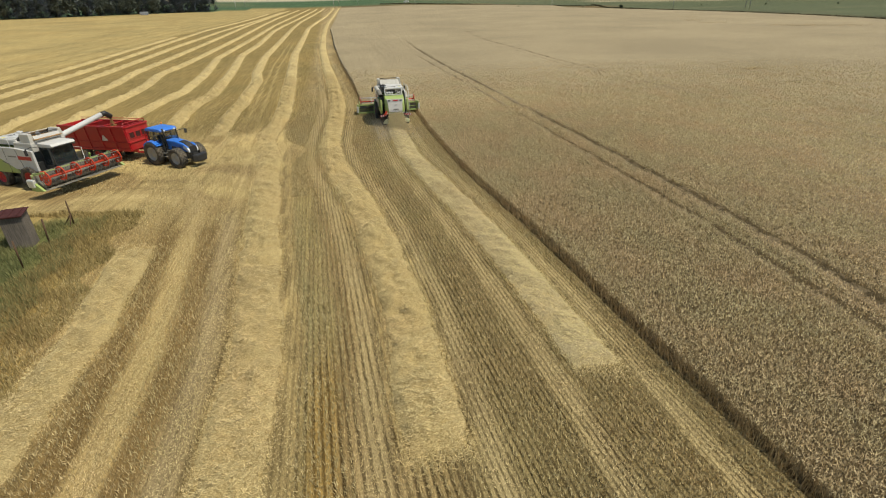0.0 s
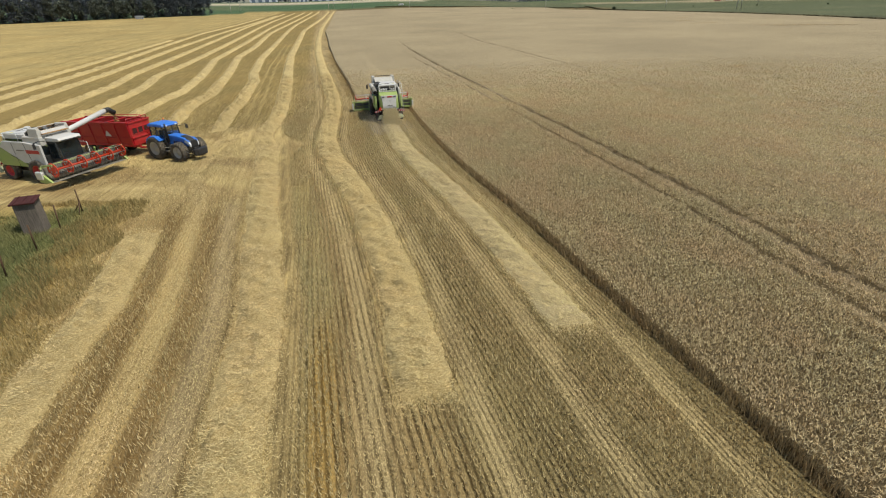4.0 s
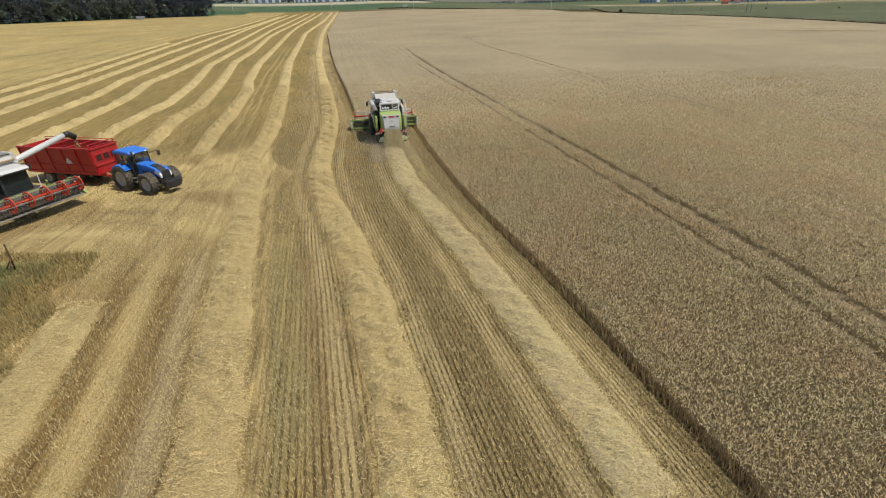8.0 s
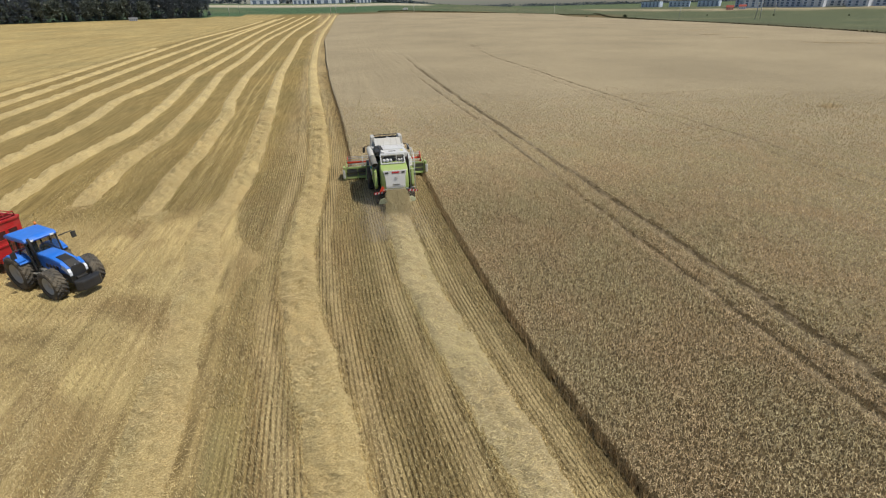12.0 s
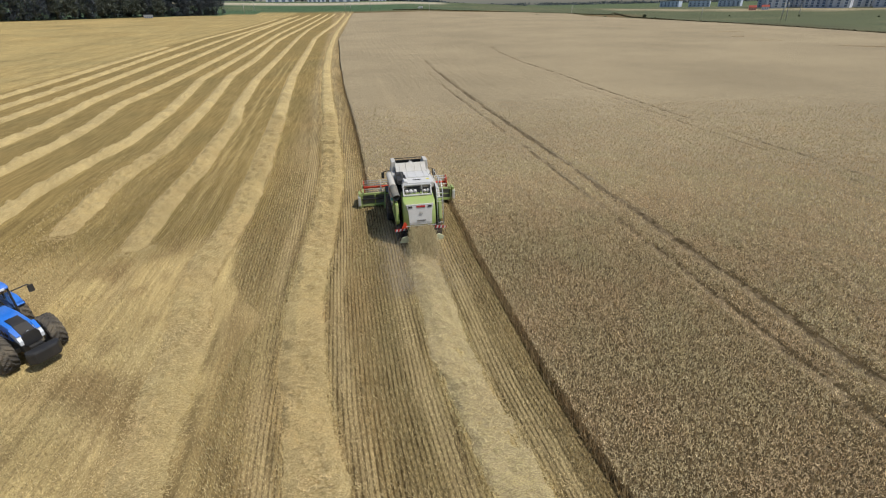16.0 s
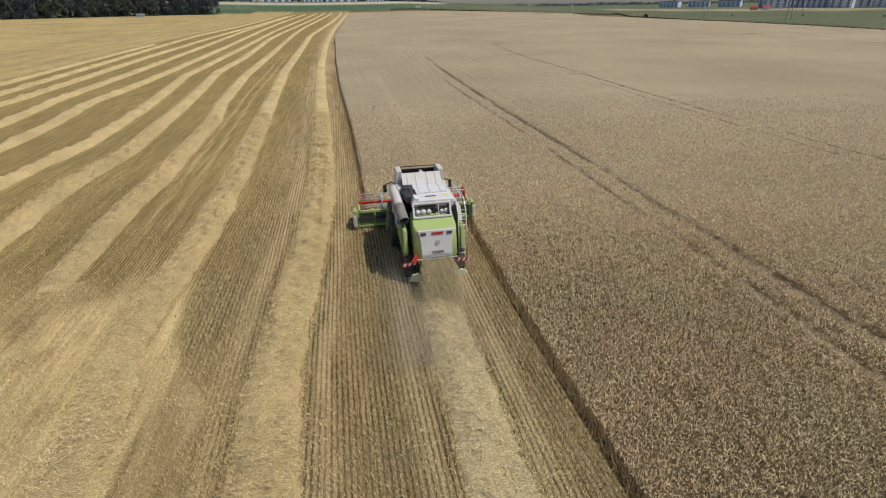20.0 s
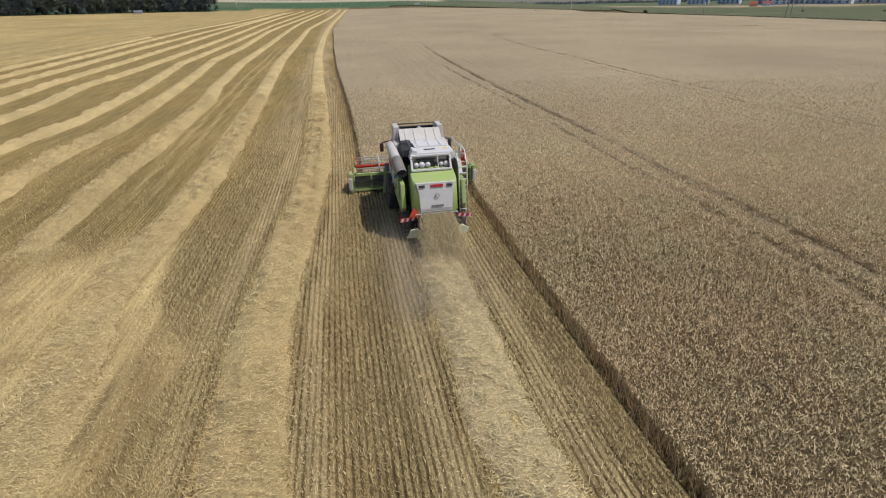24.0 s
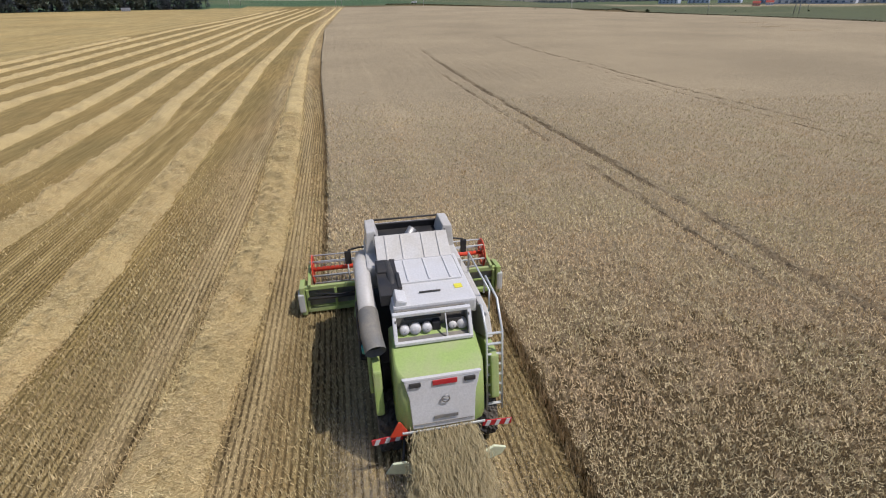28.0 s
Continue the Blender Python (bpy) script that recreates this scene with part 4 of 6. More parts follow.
def combine(label, unloading, raised):
    """A combine harvester that faces +y; its front axle stands over the origin."""
    root = empty("combine_harvester", label, "combine harvester")
    part("chassis", boxes(((0, -2.0, 1.0), (1.5, 5.2, 0.75)), ((0, 0, 0.95), (2.3, 0.35, 0.35)), ((0, -3.75, 0.72), (2.1, 0.22, 0.24)), ((0, -1.2, 1.75), (2.5, 4.2, 0.9))), M_DARK, root)
    for s in (-1, 1):
        upper = prism([(1.0, 1.55), (1.0, 3.12), (-0.9, 3.3), (-3.2, 3.3), (-3.62, 2.78), (-1.4, 1.6)], s * 1.36, s * 1.54, 0.04)
        panel = part("side_panel", upper, M_WHITE if unloading else M_GREY, root)
        part("panel_seam", boxes(((s * 1.545, -0.6, 2.5), (0.012, 0.03, 1.5), (12, 0, 0)), bev=0), M_DARK, panel)
        part("panel_seam", boxes(((s * 1.545, -2.1, 2.75), (0.012, 0.03, 0.9)), bev=0), M_DARK, panel)
        part("marking", boxes(((s * 1.552, 0.0, 2.55), (0.012, 1.45, 0.28)), bev=0.01), M_RED, panel, "red plain marking block")
        part("marking", boxes(((s * 1.552, -1.35, 2.62), (0.012, 0.9, 0.09)), bev=0.01), M_GREYPART, panel)
        part("lower_panel", prism([(-1.35, 1.55), (-3.6, 2.72), (-4.25, 2.72), (-4.45, 1.6), (-4.1, 1.25), (-1.0, 1.25)], s * 1.30, s * 1.50, 0.05), M_LIME, root, "lime green lower side panel")
        part("step_rail", tube([(s * 1.62, -1.9, 1.3), (s * 1.62, -1.9, 2.0), (s * 1.62, -2.5, 2.2)], 0.025), M_DARK, root)
        w = wheel("front_wheel", root, (s * 1.42, 0, 0.95), 0.95, 0.78, M_RED, s, 20)
        w = wheel("rear_wheel", root, (s * 1.22, -3.75, 0.76), 0.76, 0.55, M_RED, s, 16)
    # rear hood
    hood = part("rear_hood", rounded_hood(), M_LIME, root, "lime green sloping rear hood")
    part("rear_panel", prism([(-0.72, 1.57), (0.72, 1.57), (0.76, 2.4), (0.86, 2.83), (-0.86, 2.83), (-0.76, 2.4)], -0.035, 0.035, 0.02, axis="y"), M_WHITE, hood, "white rear panel").matrix_basis = pose(0, -5.17, 0, -7)
    part("rear_lip", prism([(-0.84, 2.82), (0.84, 2.82), (0.9, 2.90), (-0.9, 2.90)], -0.05, 0.05, 0.02, axis="y"), M_WHITE, hood, "white upper lip of the hood").matrix_basis = pose(0, -5.16, 0, -7)
    part("rear_trim", boxes(((0, -5.0, 1.48), (1.95, 0.04, 0.06))), M_ALUM, hood)
    for s in (-1, 1):
        part("rear_lamp", boxes(((s * 0.62, -4.89, 2.74), (0.26, 0.05, 0.11), (-7, 0, 0))), M_BLACK, hood)
    part("marking", boxes(((0.05, -4.89, 2.74), (0.56, 0.03, 0.12), (-7, 0, 0)), bev=0.01), M_RED, hood, "red plain marking block")
    part("marking", boxes(((0.05, -5.01, 1.84), (0.56, 0.02, 0.085), (-7, 0, 0)), bev=0.01), M_GREYPART, hood, "grey plain marking bar")
    part("seam", boxes(((0.0, -5.025, 1.70), (1.4, 0.015, 0.015), (-7, 0, 0)), bev=0), M_GREYPART, hood)
    part("badge", lathe([(0, 0.1), (0.02, 0.1), (0.02, 0.07), (0, 0.07)], 16, m=pose(0.05, -4.965, 2.32, 0, 0, -90)), M_STEEL, hood)
    # solid black block stands in for the shaded opening under the hood
    part("dark_opening", boxes(((0, -4.45, 1.25), (1.96, 0.5, 0.5))), M_BLACK, hood)
    # engine window: a frame round a recess with the filters in it
    bay = part("engine_screen_frame", boxes(((0, -3.62, 3.27), (1.86, 0.09, 0.09)), ((0, -3.3, 3.86), (1.86, 0.12, 0.09)), ((-0.89, -3.46, 3.56), (0.09, 0.09, 0.66), (-28, 0, 0)), ((0.89, -3.46, 3.56), (0.09, 0.09, 0.66), (-28, 0, 0)), ((0.32, -3.45, 3.56), (0.035, 0.05, 0.62), (-28, 0, 0))), M_WHITE, root)
    part("engine_recess", boxes(((0, -3.08, 3.5), (1.72, 0.06, 0.66)), ((-0.87, -3.25, 3.5), (0.04, 0.36, 0.56)), ((0.87, -3.25, 3.5), (0.04, 0.36, 0.56)), ((0, -3.3, 3.25), (1.72, 0.5, 0.04))), M_GREYPART, bay)
    part("engine_block", boxes(((0.55, -3.2, 3.45), (0.36, 0.2, 0.3)), ((-0.2, -3.16, 3.66), (0.9, 0.1, 0.08)), ((0.12, -3.2, 3.42), (0.2, 0.18, 0.22))), M_BLACK, bay)
    for x, rr in ((-0.66, 0.12), (-0.4, 0.14), (-0.12, 0.12), (0.5, 0.1), (0.73, 0.13)):
        part("filter", lathe([(0, 0.02), (0, rr), (0.14, rr), (0.18, rr * 0.6), (0.18, 0.01)], 14, m=pose(x, -3.2, 3.42, 0, 0, -90)), M_WHITE, bay)
    bay.matrix_basis = pose(0, -0.34, -0.08)
    deck = part("deck", boxes(((0.15, -2.1, 3.62), (2.05, 2.5, 0.4)), ((0.2, -1.7, 3.84), (1.7, 1.3, 0.06)), bev=0.06), M_WHITE, root, "white engine deck")
    for x in (-0.35, 0.2, 0.75):
        part("deck_rib", boxes(((x, -1.7, 3.885), (0.05, 1.2, 0.03)), bev=0.01), M_WHITE, deck)
    part("deck_label", boxes(((0.85, -2.7, 3.83), (0.2, 0.2, 0.012)), bev=0), M_YELLOW, deck, "yellow warning sticker")
    part("deck_handle", boxes(((0.1, -2.85, 3.85), (0.55, 0.05, 0.04))), M_DARK, deck)
    part("exhaust", tube([(-0.75, -2.7, 3.7), (-0.78, -1.9, 3.86), (-0.8, -1.2, 3.86)], 0.1, 12), M_DARK, root)
    part("engine_bay", boxes(((-0.85, -1.9, 3.72), (0.55, 1.9, 0.3)), ((-0.6, -2.2, 3.86), (0.1, 0.8, 0.1)), ((-0.95, -1.5, 3.86), (0.3, 0.5, 0.14)), ((-0.7, -2.6, 3.82), (0.25, 0.3, 0.12))), M_BLACK, root)
    part("air_scoop", boxes(((-0.72, -3.05, 3.72), (0.28, 0.55, 0.5), (0, 18, 0)), bev=0.05), M_WHITE, root)
    # grain tank with its extensions folded out
    tank = part("grain_tank", boxes(((0, 0.0, 3.35), (2.7, 2.0, 0.7)), bev=0.08), M_GREY, root)
    part("tank_back", boxes(((0, -0.62, 4.02), (2.1, 0.06, 0.95), (-60, 0, 0))), M_GREY, tank)
    for x in (-0.75, -0.3, 0.3, 0.75):
        part("tank_rib", boxes(((x, -0.64, 4.055), (0.05, 0.05, 0.88), (-60, 0, 0)), bev=0.01), M_GREY, tank)
    for s in (-1, 1):
        part("tank_side", box(bmesh.new(), (s * 1.1, 0.42, 4.0), (0.5, 1.1, 0.7), (0, s * 5, 0), 0.04, (0.55, 0.9)), M_GREY, tank, "grey folded-out tank flap")
        part("tank_corner", prism([(-1.0, 3.7), (-0.15, 3.7), (-0.15, 4.3)], s * 1.0, s * 1.05, 0.01), M_BLACK, tank)
    part("tank_front", boxes(((0, 1.0, 3.95), (2.0, 0.06, 0.42), (16, 0, 0))), M_WHITE if unloading else M_BLACK, tank)
    # grain when unloading, else a black sheet in place of the tank's inner shade
    part("tank_inside", boxes(((0, 0.35, 3.9), (2.1, 1.7, 0.06))), M_GRAIN if unloading else M_BLACK, tank)
    part("tank_auger", tube([(-0.2, 0.1, 3.75), (0.15, 0.3, 4.2)], 0.14, 10), M_STEEL, tank)
    part("tank_frame", tube([(-1.0, 0.95, 4.28), (1.0, 0.95, 4.28)], 0.03), M_DARK, tank)
    # unloading auger
    if unloading:
        pivot, end = Vector((-1.15, -0.1, 3.2)), Vector((-5.85, -0.3, 4.35))
        aug = part("unloading_auger", tube([pivot, pivot + Vector((-0.25, 0.03, 0.25)), end], 0.21, 14), M_WHITE, root, "white unloading auger swung out")
        part("spout", tube([end, end + Vector((-0.35, 0.02, 0.05)), end + Vector((-0.8, 0.08, -0.32))], 0.235, 12), M_BLACK, aug)
    else:
        aug = part("unloading_auger", tube([(-1.42, 0.5, 3.3), (-1.5, -0.3, 3.46), (-1.46, -2.9, 3.42)], 0.23, 16), M_GREY, root, "grey unloading auger folded along the side")
        part("spout", tube([(-1.46, -2.85, 3.42), (-1.44, -3.6, 3.3), (-1.38, -4.0, 3.1)], 0.25, 16, cap=False), M_GREYPART, aug)
        # black plug gives the open spout end its inner shade
        part("spout_inside", tube([(-1.44, -3.55, 3.31), (-1.40, -3.85, 3.19)], 0.22, 12), M_BLACK, aug)
    # green stays under the spout
    for y, lean in ((-3.35, 10), (-3.75, -10)):
        part("stay", boxes(((-1.55, y, 2.35), (0.08, 0.16, 1.1), (lean, 0, 0))), M_LIME, root, "lime green stay")
    part("stay_cap", tube([(-1.58, -3.55, 2.8), (-1.58, -3.55, 2.98)], 0.12, 12), M_TEAL, root, "teal cap")
    # ladder and rails
    ladder = part("ladder_rail", tube([(1.22, -4.35, 1.15), (1.22, -4.1, 3.3), (1.22, -3.6, 3.75), (1.22, -3.3, 3.6)], 0.03), M_ALUM, root)
    part("ladder_rail", tube([(1.6, -4.35, 1.15), (1.6, -4.1, 3.3), (1.6, -3.6, 3.9), (1.6, -2.6, 3.95), (1.6, -2.5, 3.4)], 0.03), M_ALUM, root)
    for k in range(8):
        z = 1.3 + 0.28 * k
        part("rung", boxes(((1.41, -4.34 + 0.115 * (z - 1.15), z), (0.36, 0.07, 0.035)), bev=0.008), M_ALUM, ladder)
    part("hand_rail", tube([(1.5, -3.3, 3.35), (1.5, -3.3, 3.95), (1.5, -1.2, 3.95), (1.5, -1.2, 3.35)], 0.025), M_ALUM, root)
    # cab
    cab = part("cab", boxes(((0, 1.75, 1.75), (1.9, 1.6, 0.35)), ((-0.92, 1.05, 2.6), (0.08, 0.1, 1.5)), ((0.92, 1.05, 2.6), (0.08, 0.1, 1.5)), ((-0.92, 2.45, 2.6), (0.07, 0.08, 1.45), (8, 0, 0)), ((0.92, 2.45, 2.6), (0.07, 0.08, 1.45), (8, 0, 0))), M_DARK, root)
    part("cab_glass", prism([(1.05, 1.9), (2.55, 1.9), (2.42, 3.3), (1.05, 3.3)], -0.9, 0.9, 0.05), M_GLASS, cab)
    part("cab_seat", boxes(((0, 1.5, 2.2), (0.5, 0.5, 0.15)), ((0, 1.25, 2.55), (0.48, 0.14, 0.7))), M_BLACK, cab)
    part("cab_roof", prism([(0.85, 3.3), (2.75, 3.3), (2.95, 3.42), (2.7, 3.58), (0.85, 3.62)], -1.0, 1.0, 0.07), M_WHITE, cab, "white cab roof")
    for s in (-1, 1):
        arm = part("mirror_arm", tube([(s * 1.0, 1.0, 3.35), (s * 1.5, 0.95, 3.42), (s * 1.85, 0.95, 3.35)], 0.03), M_DARK, root)
        part("mirror", boxes(((s * 1.87, 0.95, 3.1), (0.2, 0.08, 0.45)), bev=0.03), M_BLACK, arm)
    cab.matrix_basis = Matrix.Translation((0, 0.2, 0)) @ Matrix.Diagonal((0.94, 0.8, 1, 1))
    part("cab_rail", tube([(-1.0, 2.5, 1.9), (-1.35, 2.3, 1.9), (-1.35, 2.3, 2.8), (-1.35, 1.2, 2.8), (-1.35, 1.2, 1.9)], 0.028), M_ALUM, root)
    part("platform", boxes(((-1.35, 1.75, 1.75), (0.7, 1.4, 0.06))), M_DARK, root)
    # feeder house and header
    lift = 0.74 if raised else 0.0
    part("feeder_house", prism([(0.5, 1.2), (0.5, 1.85), (2.7, 1.0 + lift), (2.7, 0.35 + lift)], -0.75, 0.75, 0.04), M_LIME if not raised else M_DARK, root)
    half = 3.25 if raised else 3.58
    m_dim = M_GREYPART
    head = part("header", boxes(((0, 2.75, 1.12), (half * 2, 0.14, 0.16)), ((0, 2.75, 0.22), (half * 2, 0.16, 0.16)), ((0, 2.78, 0.66), (half * 2, 0.06, 0.08)), ((0, 2.9, 0.36), (half * 2, 0.03, 0.3)), ), M_LIME, root, "wide lime green grain header")
    head.matrix_basis = pose(0, 0, lift)
    part("header_floor", boxes(((0, 3.25, 0.1), (half * 2 - 0.1, 0.8, 0.05), (-3, 0, 0)) if raised else ((0, 3.5, 0.1), (half * 2 - 0.1, 1.3, 0.05), (-3, 0, 0))), m_dim, head)
    for k, x in enumerate(np.linspace(-half + 0.1, half - 0.1, 8)):
        part("header_post", boxes(((x, 2.7, 0.66), (0.09, 0.12, 0.86)), bev=0.015), M_LIME, head)
    part("drive_shaft", tube([(-half + 0.1, 2.6, 0.75), (-0.9, 2.6, 0.75)], 0.06), M_DARK, head)
    part("hose", tube([(-half + 0.4, 2.6, 0.95), (-half + 1.3, 2.55, 0.85), (-1.0, 2.55, 1.05)], 0.03), M_BLACK, head)
    part("drive_arm", boxes(((-1.75, 2.25, 0.85), (0.12, 0.14, 1.5), (-24, 8, 0))), M_LIME, head)
    part("header_screw", lathe([(-half + 0.12, 0.02), (-half + 0.12, 0.3), (half - 0.12, 0.3), (half - 0.12, 0.02)], 16, m=pose(0, 3.25, 0.5)), m_dim, head)
    for sg in (-1, 1):
        bm, rims = bmesh.new(), []
        for k in range(65):
            x0, a0 = sg * (0.35 + k * (half - 0.5) / 64), k * 0.7
            rims.append([bm.verts.new((x0 + d, 3.25 + rr * math.cos(a0), 0.5 + rr * math.sin(a0))) for rr, d in ((0.29, 0), (0.42, 0), (0.42, 0.02), (0.29, 0.02))])
        for p, q in zip(rims, rims[1:]):
            for i in range(4):
                bm.faces.new((p[i], p[(i + 1) % 4], q[(i + 1) % 4], q[i]))
        bmesh.ops.recalc_face_normals(bm, faces=bm.faces[:])
        part("screw_flight", bm, M_STEEL, head)
    part("back_sheet", boxes(((0, 2.86, 0.72), (half * 2 - 0.1, 0.03, 0.76)), bev=0), m_dim, head)
    part("knife_bar", boxes(((0, 3.68 if raised else 4.05, 0.08), (half * 2 - 0.1, 0.07 if raised else 0.12, 0.03))), M_STEEL, head)
    for s in (-1, 1):
        part("crop_divider", prism([(2.55, 0.1), (2.55, 0.8), (3.0, 0.72), (3.5, 0.36), (3.85, 0.12), (3.0, 0.02)] if raised else [(2.55, 0.1), (2.55, 1.25), (3.3, 1.2), (4.3, 0.5), (5.0, 0.06), (3.0, 0.02)], s * (half - 0.02), s * (half + 0.16), 0.04), M_LIME, head)
        part("end_cover", boxes(((s * (half + 0.12), 2.75, 0.62), (0.26, 0.7, 0.62) if raised else (0.22, 0.5, 0.75)), bev=0.1 if raised else 0.06), M_ALUM, head, "pale end cover")
        part("reel_arm", boxes(((s * (half - 0.2), 3.3, 1.32), (0.1, 1.3, 0.13), (8, 0, 0))), M_LIME, head)
    rh = 0.98 if raised else 1.32
    reel = part("reel", tube([(-half + 0.25, 3.75, rh), (half - 0.25, 3.75, rh)], 0.085, 10), M_REEL, head, "orange-red reel tube")
    m_bar = M_GREYPART if raised else M_ALUM
    for k in range(6):
        a = k * math.pi / 3
        part("tine_bar", tube([(-half + 0.25, 3.75 + 0.52 * math.cos(a), rh + 0.52 * math.sin(a)), (half - 0.25, 3.75 + 0.52 * math.cos(a), rh + 0.52 * math.sin(a))], 0.028, 6), m_bar, head)
    for k in range(6):
        a = k * math.pi / 3
        bm = bmesh.new()
        for x in np.arange(-half + 0.3, half - 0.25, 0.17):
            y, z = 3.75 + 0.52 * math.cos(a), rh + 0.52 * math.sin(a)
            tube([(x, y, z), (x, y - 0.05, z - 0.26)], 0.011, 4, bm)
        part("tines", bm, M_STEEL if not raised else M_DARK, head)["kind"] = "stuff"
    for x in np.linspace(-half + 0.3, half - 0.3, 6):
        m_sp = M_REEL if raised or abs(x) > 3 else m_bar
        part("reel_hub", lathe([(0, 0.09), (0.03, 0.09), (0.03, 0.22), (0, 0.22), (0, 0.09)], 12, m=pose(x, 3.75, rh)), m_sp, head)
        part("reel_ring", lathe([(0, 0.40), (0.04, 0.40), (0.04, 0.56), (0, 0.56), (0, 0.40)], 18, m=pose(x, 3.75, rh)), m_sp, head)
        for k in range(6):
            part("reel_spoke", box(bmesh.new(), (x + 0.02, 3.75 + 0.3 * math.cos(k * math.pi / 3), rh + 0.3 * math.sin(k * math.pi / 3)), (0.036, 0.11, 0.46), (60 * k - 90, 0, 0), 0), m_sp, head)
    if raised:
        part("head_lamp_row", boxes(((0, 2.9, 3.36), (1.6, 0.05, 0.08))), M_BLACK, cab)
    # warning boards, slow-vehicle sign and spreader
    for s in (-1, 1):
        brd = part("warning_board", boxes(((s * 1.32, -4.85, 1.22), (0.72, 0.03, 0.17), (0, s * 5, 0)), bev=0.01), M_RED, root, "red and white striped warning board")
        for k in (-1, 0, 1):
            part("stripe", prism([(-0.07, -0.08), (0.03, -0.08), (0.09, 0.08), (-0.01, 0.08)], -0.004, 0.004, 0, axis="y"), M_WHITE, brd).matrix_basis = pose(s * 1.32 + k * 0.24, -4.871, 1.22 - k * s * 0.021)
        part("spreader_wing", prism([(-0.42, 0.0), (0.36, 0.05), (0.44, 0.28), (0.08, 0.55), (-0.22, 0.45)], -0.03, 0.03, 0.02, axis="y"), M_PALELIME, root, "pale green spreader deflector").matrix_basis = pose(s * 1.02, -5.2, 0.42, 12, 0, s * 14)
        part("wing_arm", tube([(s * 0.8, -4.2, 1.0), (s * 1.02, -5.15, 0.7)], 0.035), M_DARK, root)
    part("slow_vehicle_sign", prism([(-0.24, 0.0), (0.24, 0.0), (0.03, 0.42), (-0.03, 0.42)], -0.015, 0.015, 0.01, axis="y"), M_REEL, root, "red triangular slow-vehicle sign").matrix_basis = pose(-1.02, -4.92, 1.34)
    part("straw_chute", prism([(-4.3, 1.6), (-5.0, 0.95), (-4.9, 0.75), (-3.9, 1.1)], -0.72, 0.72, 0.03), M_DARK, root)
    return root


HARVESTER = (5.9, 58.5)
harvester = combine("white and lime green combine harvester cutting wheat", False, False)
harvester.matrix_world = pose(*HARVESTER, 0.0, 0, 0, 0)
parked = combine("white and green combine harvester unloading grain, header raised", True, True)
parked.matrix_world = pose(-23.15, 43.9, float(land(-23.15, 43.9)), 0, 0, -120.3)

# straw thrown from the harvester, and chaff and dust in the air behind it
n = 15000
u = rng.random(n)
v, f = blades(HARVESTER[0] + rng.uniform(-0.78, 0.78, n) * (0.85 + 0.3 * u) + rng.normal(0, 0.05 + 0.12 * u, n), HARVESTER[1] - 4.75 - 1.75 * u + rng.normal(0, 0.1 + 0.35 * u ** 2, n), 1.45 - 1.3 * u ** 1.7 + rng.normal(0, 0.07, n), rng.uniform(0.10, 0.26, n), rng.uniform(0.008, 0.018, n), rng.normal(-np.pi / 2, 0.5, n), -0.35 - 0.6 * u + rng.normal(0, 0.3, n))
tagged(raw("falling_straw", v, f, M_FALL), "chopped straw falling behind the harvester", "straw", kind="stuff")
n = 100000
u = rng.random(n) ** 0.8
side = np.where(rng.random(n) < 0.55, rng.normal(-1.8, 0.6, n), rng.normal(0.1, 1.1, n))
x, y = HARVESTER[0] + side, HARVESTER[1] - 2.6 - 8.5 * u + rng.normal(0, 0.3, n)
keep = np.abs(side) > np.where(y > HARVESTER[1] - 5.05, 1.75, 0.0)
x, y, u = x[keep], y[keep], u[keep]
n = len(x)
v, f = spikes(x, y, land(x, y) + np.abs(rng.normal(0, 0.5, n)) * (1 - 0.5 * u) + 0.03, rng.uniform(0.010, 0.024, n), rng.uniform(0.007, 0.015, n), rng.uniform(0, 6.28, n), rng.normal(0, 0.5, n))
tagged(raw("airborne_chaff", v, f, M_DUST), "fine pale chaff and dust stirred up behind the harvester", "chaff", kind="stuff")


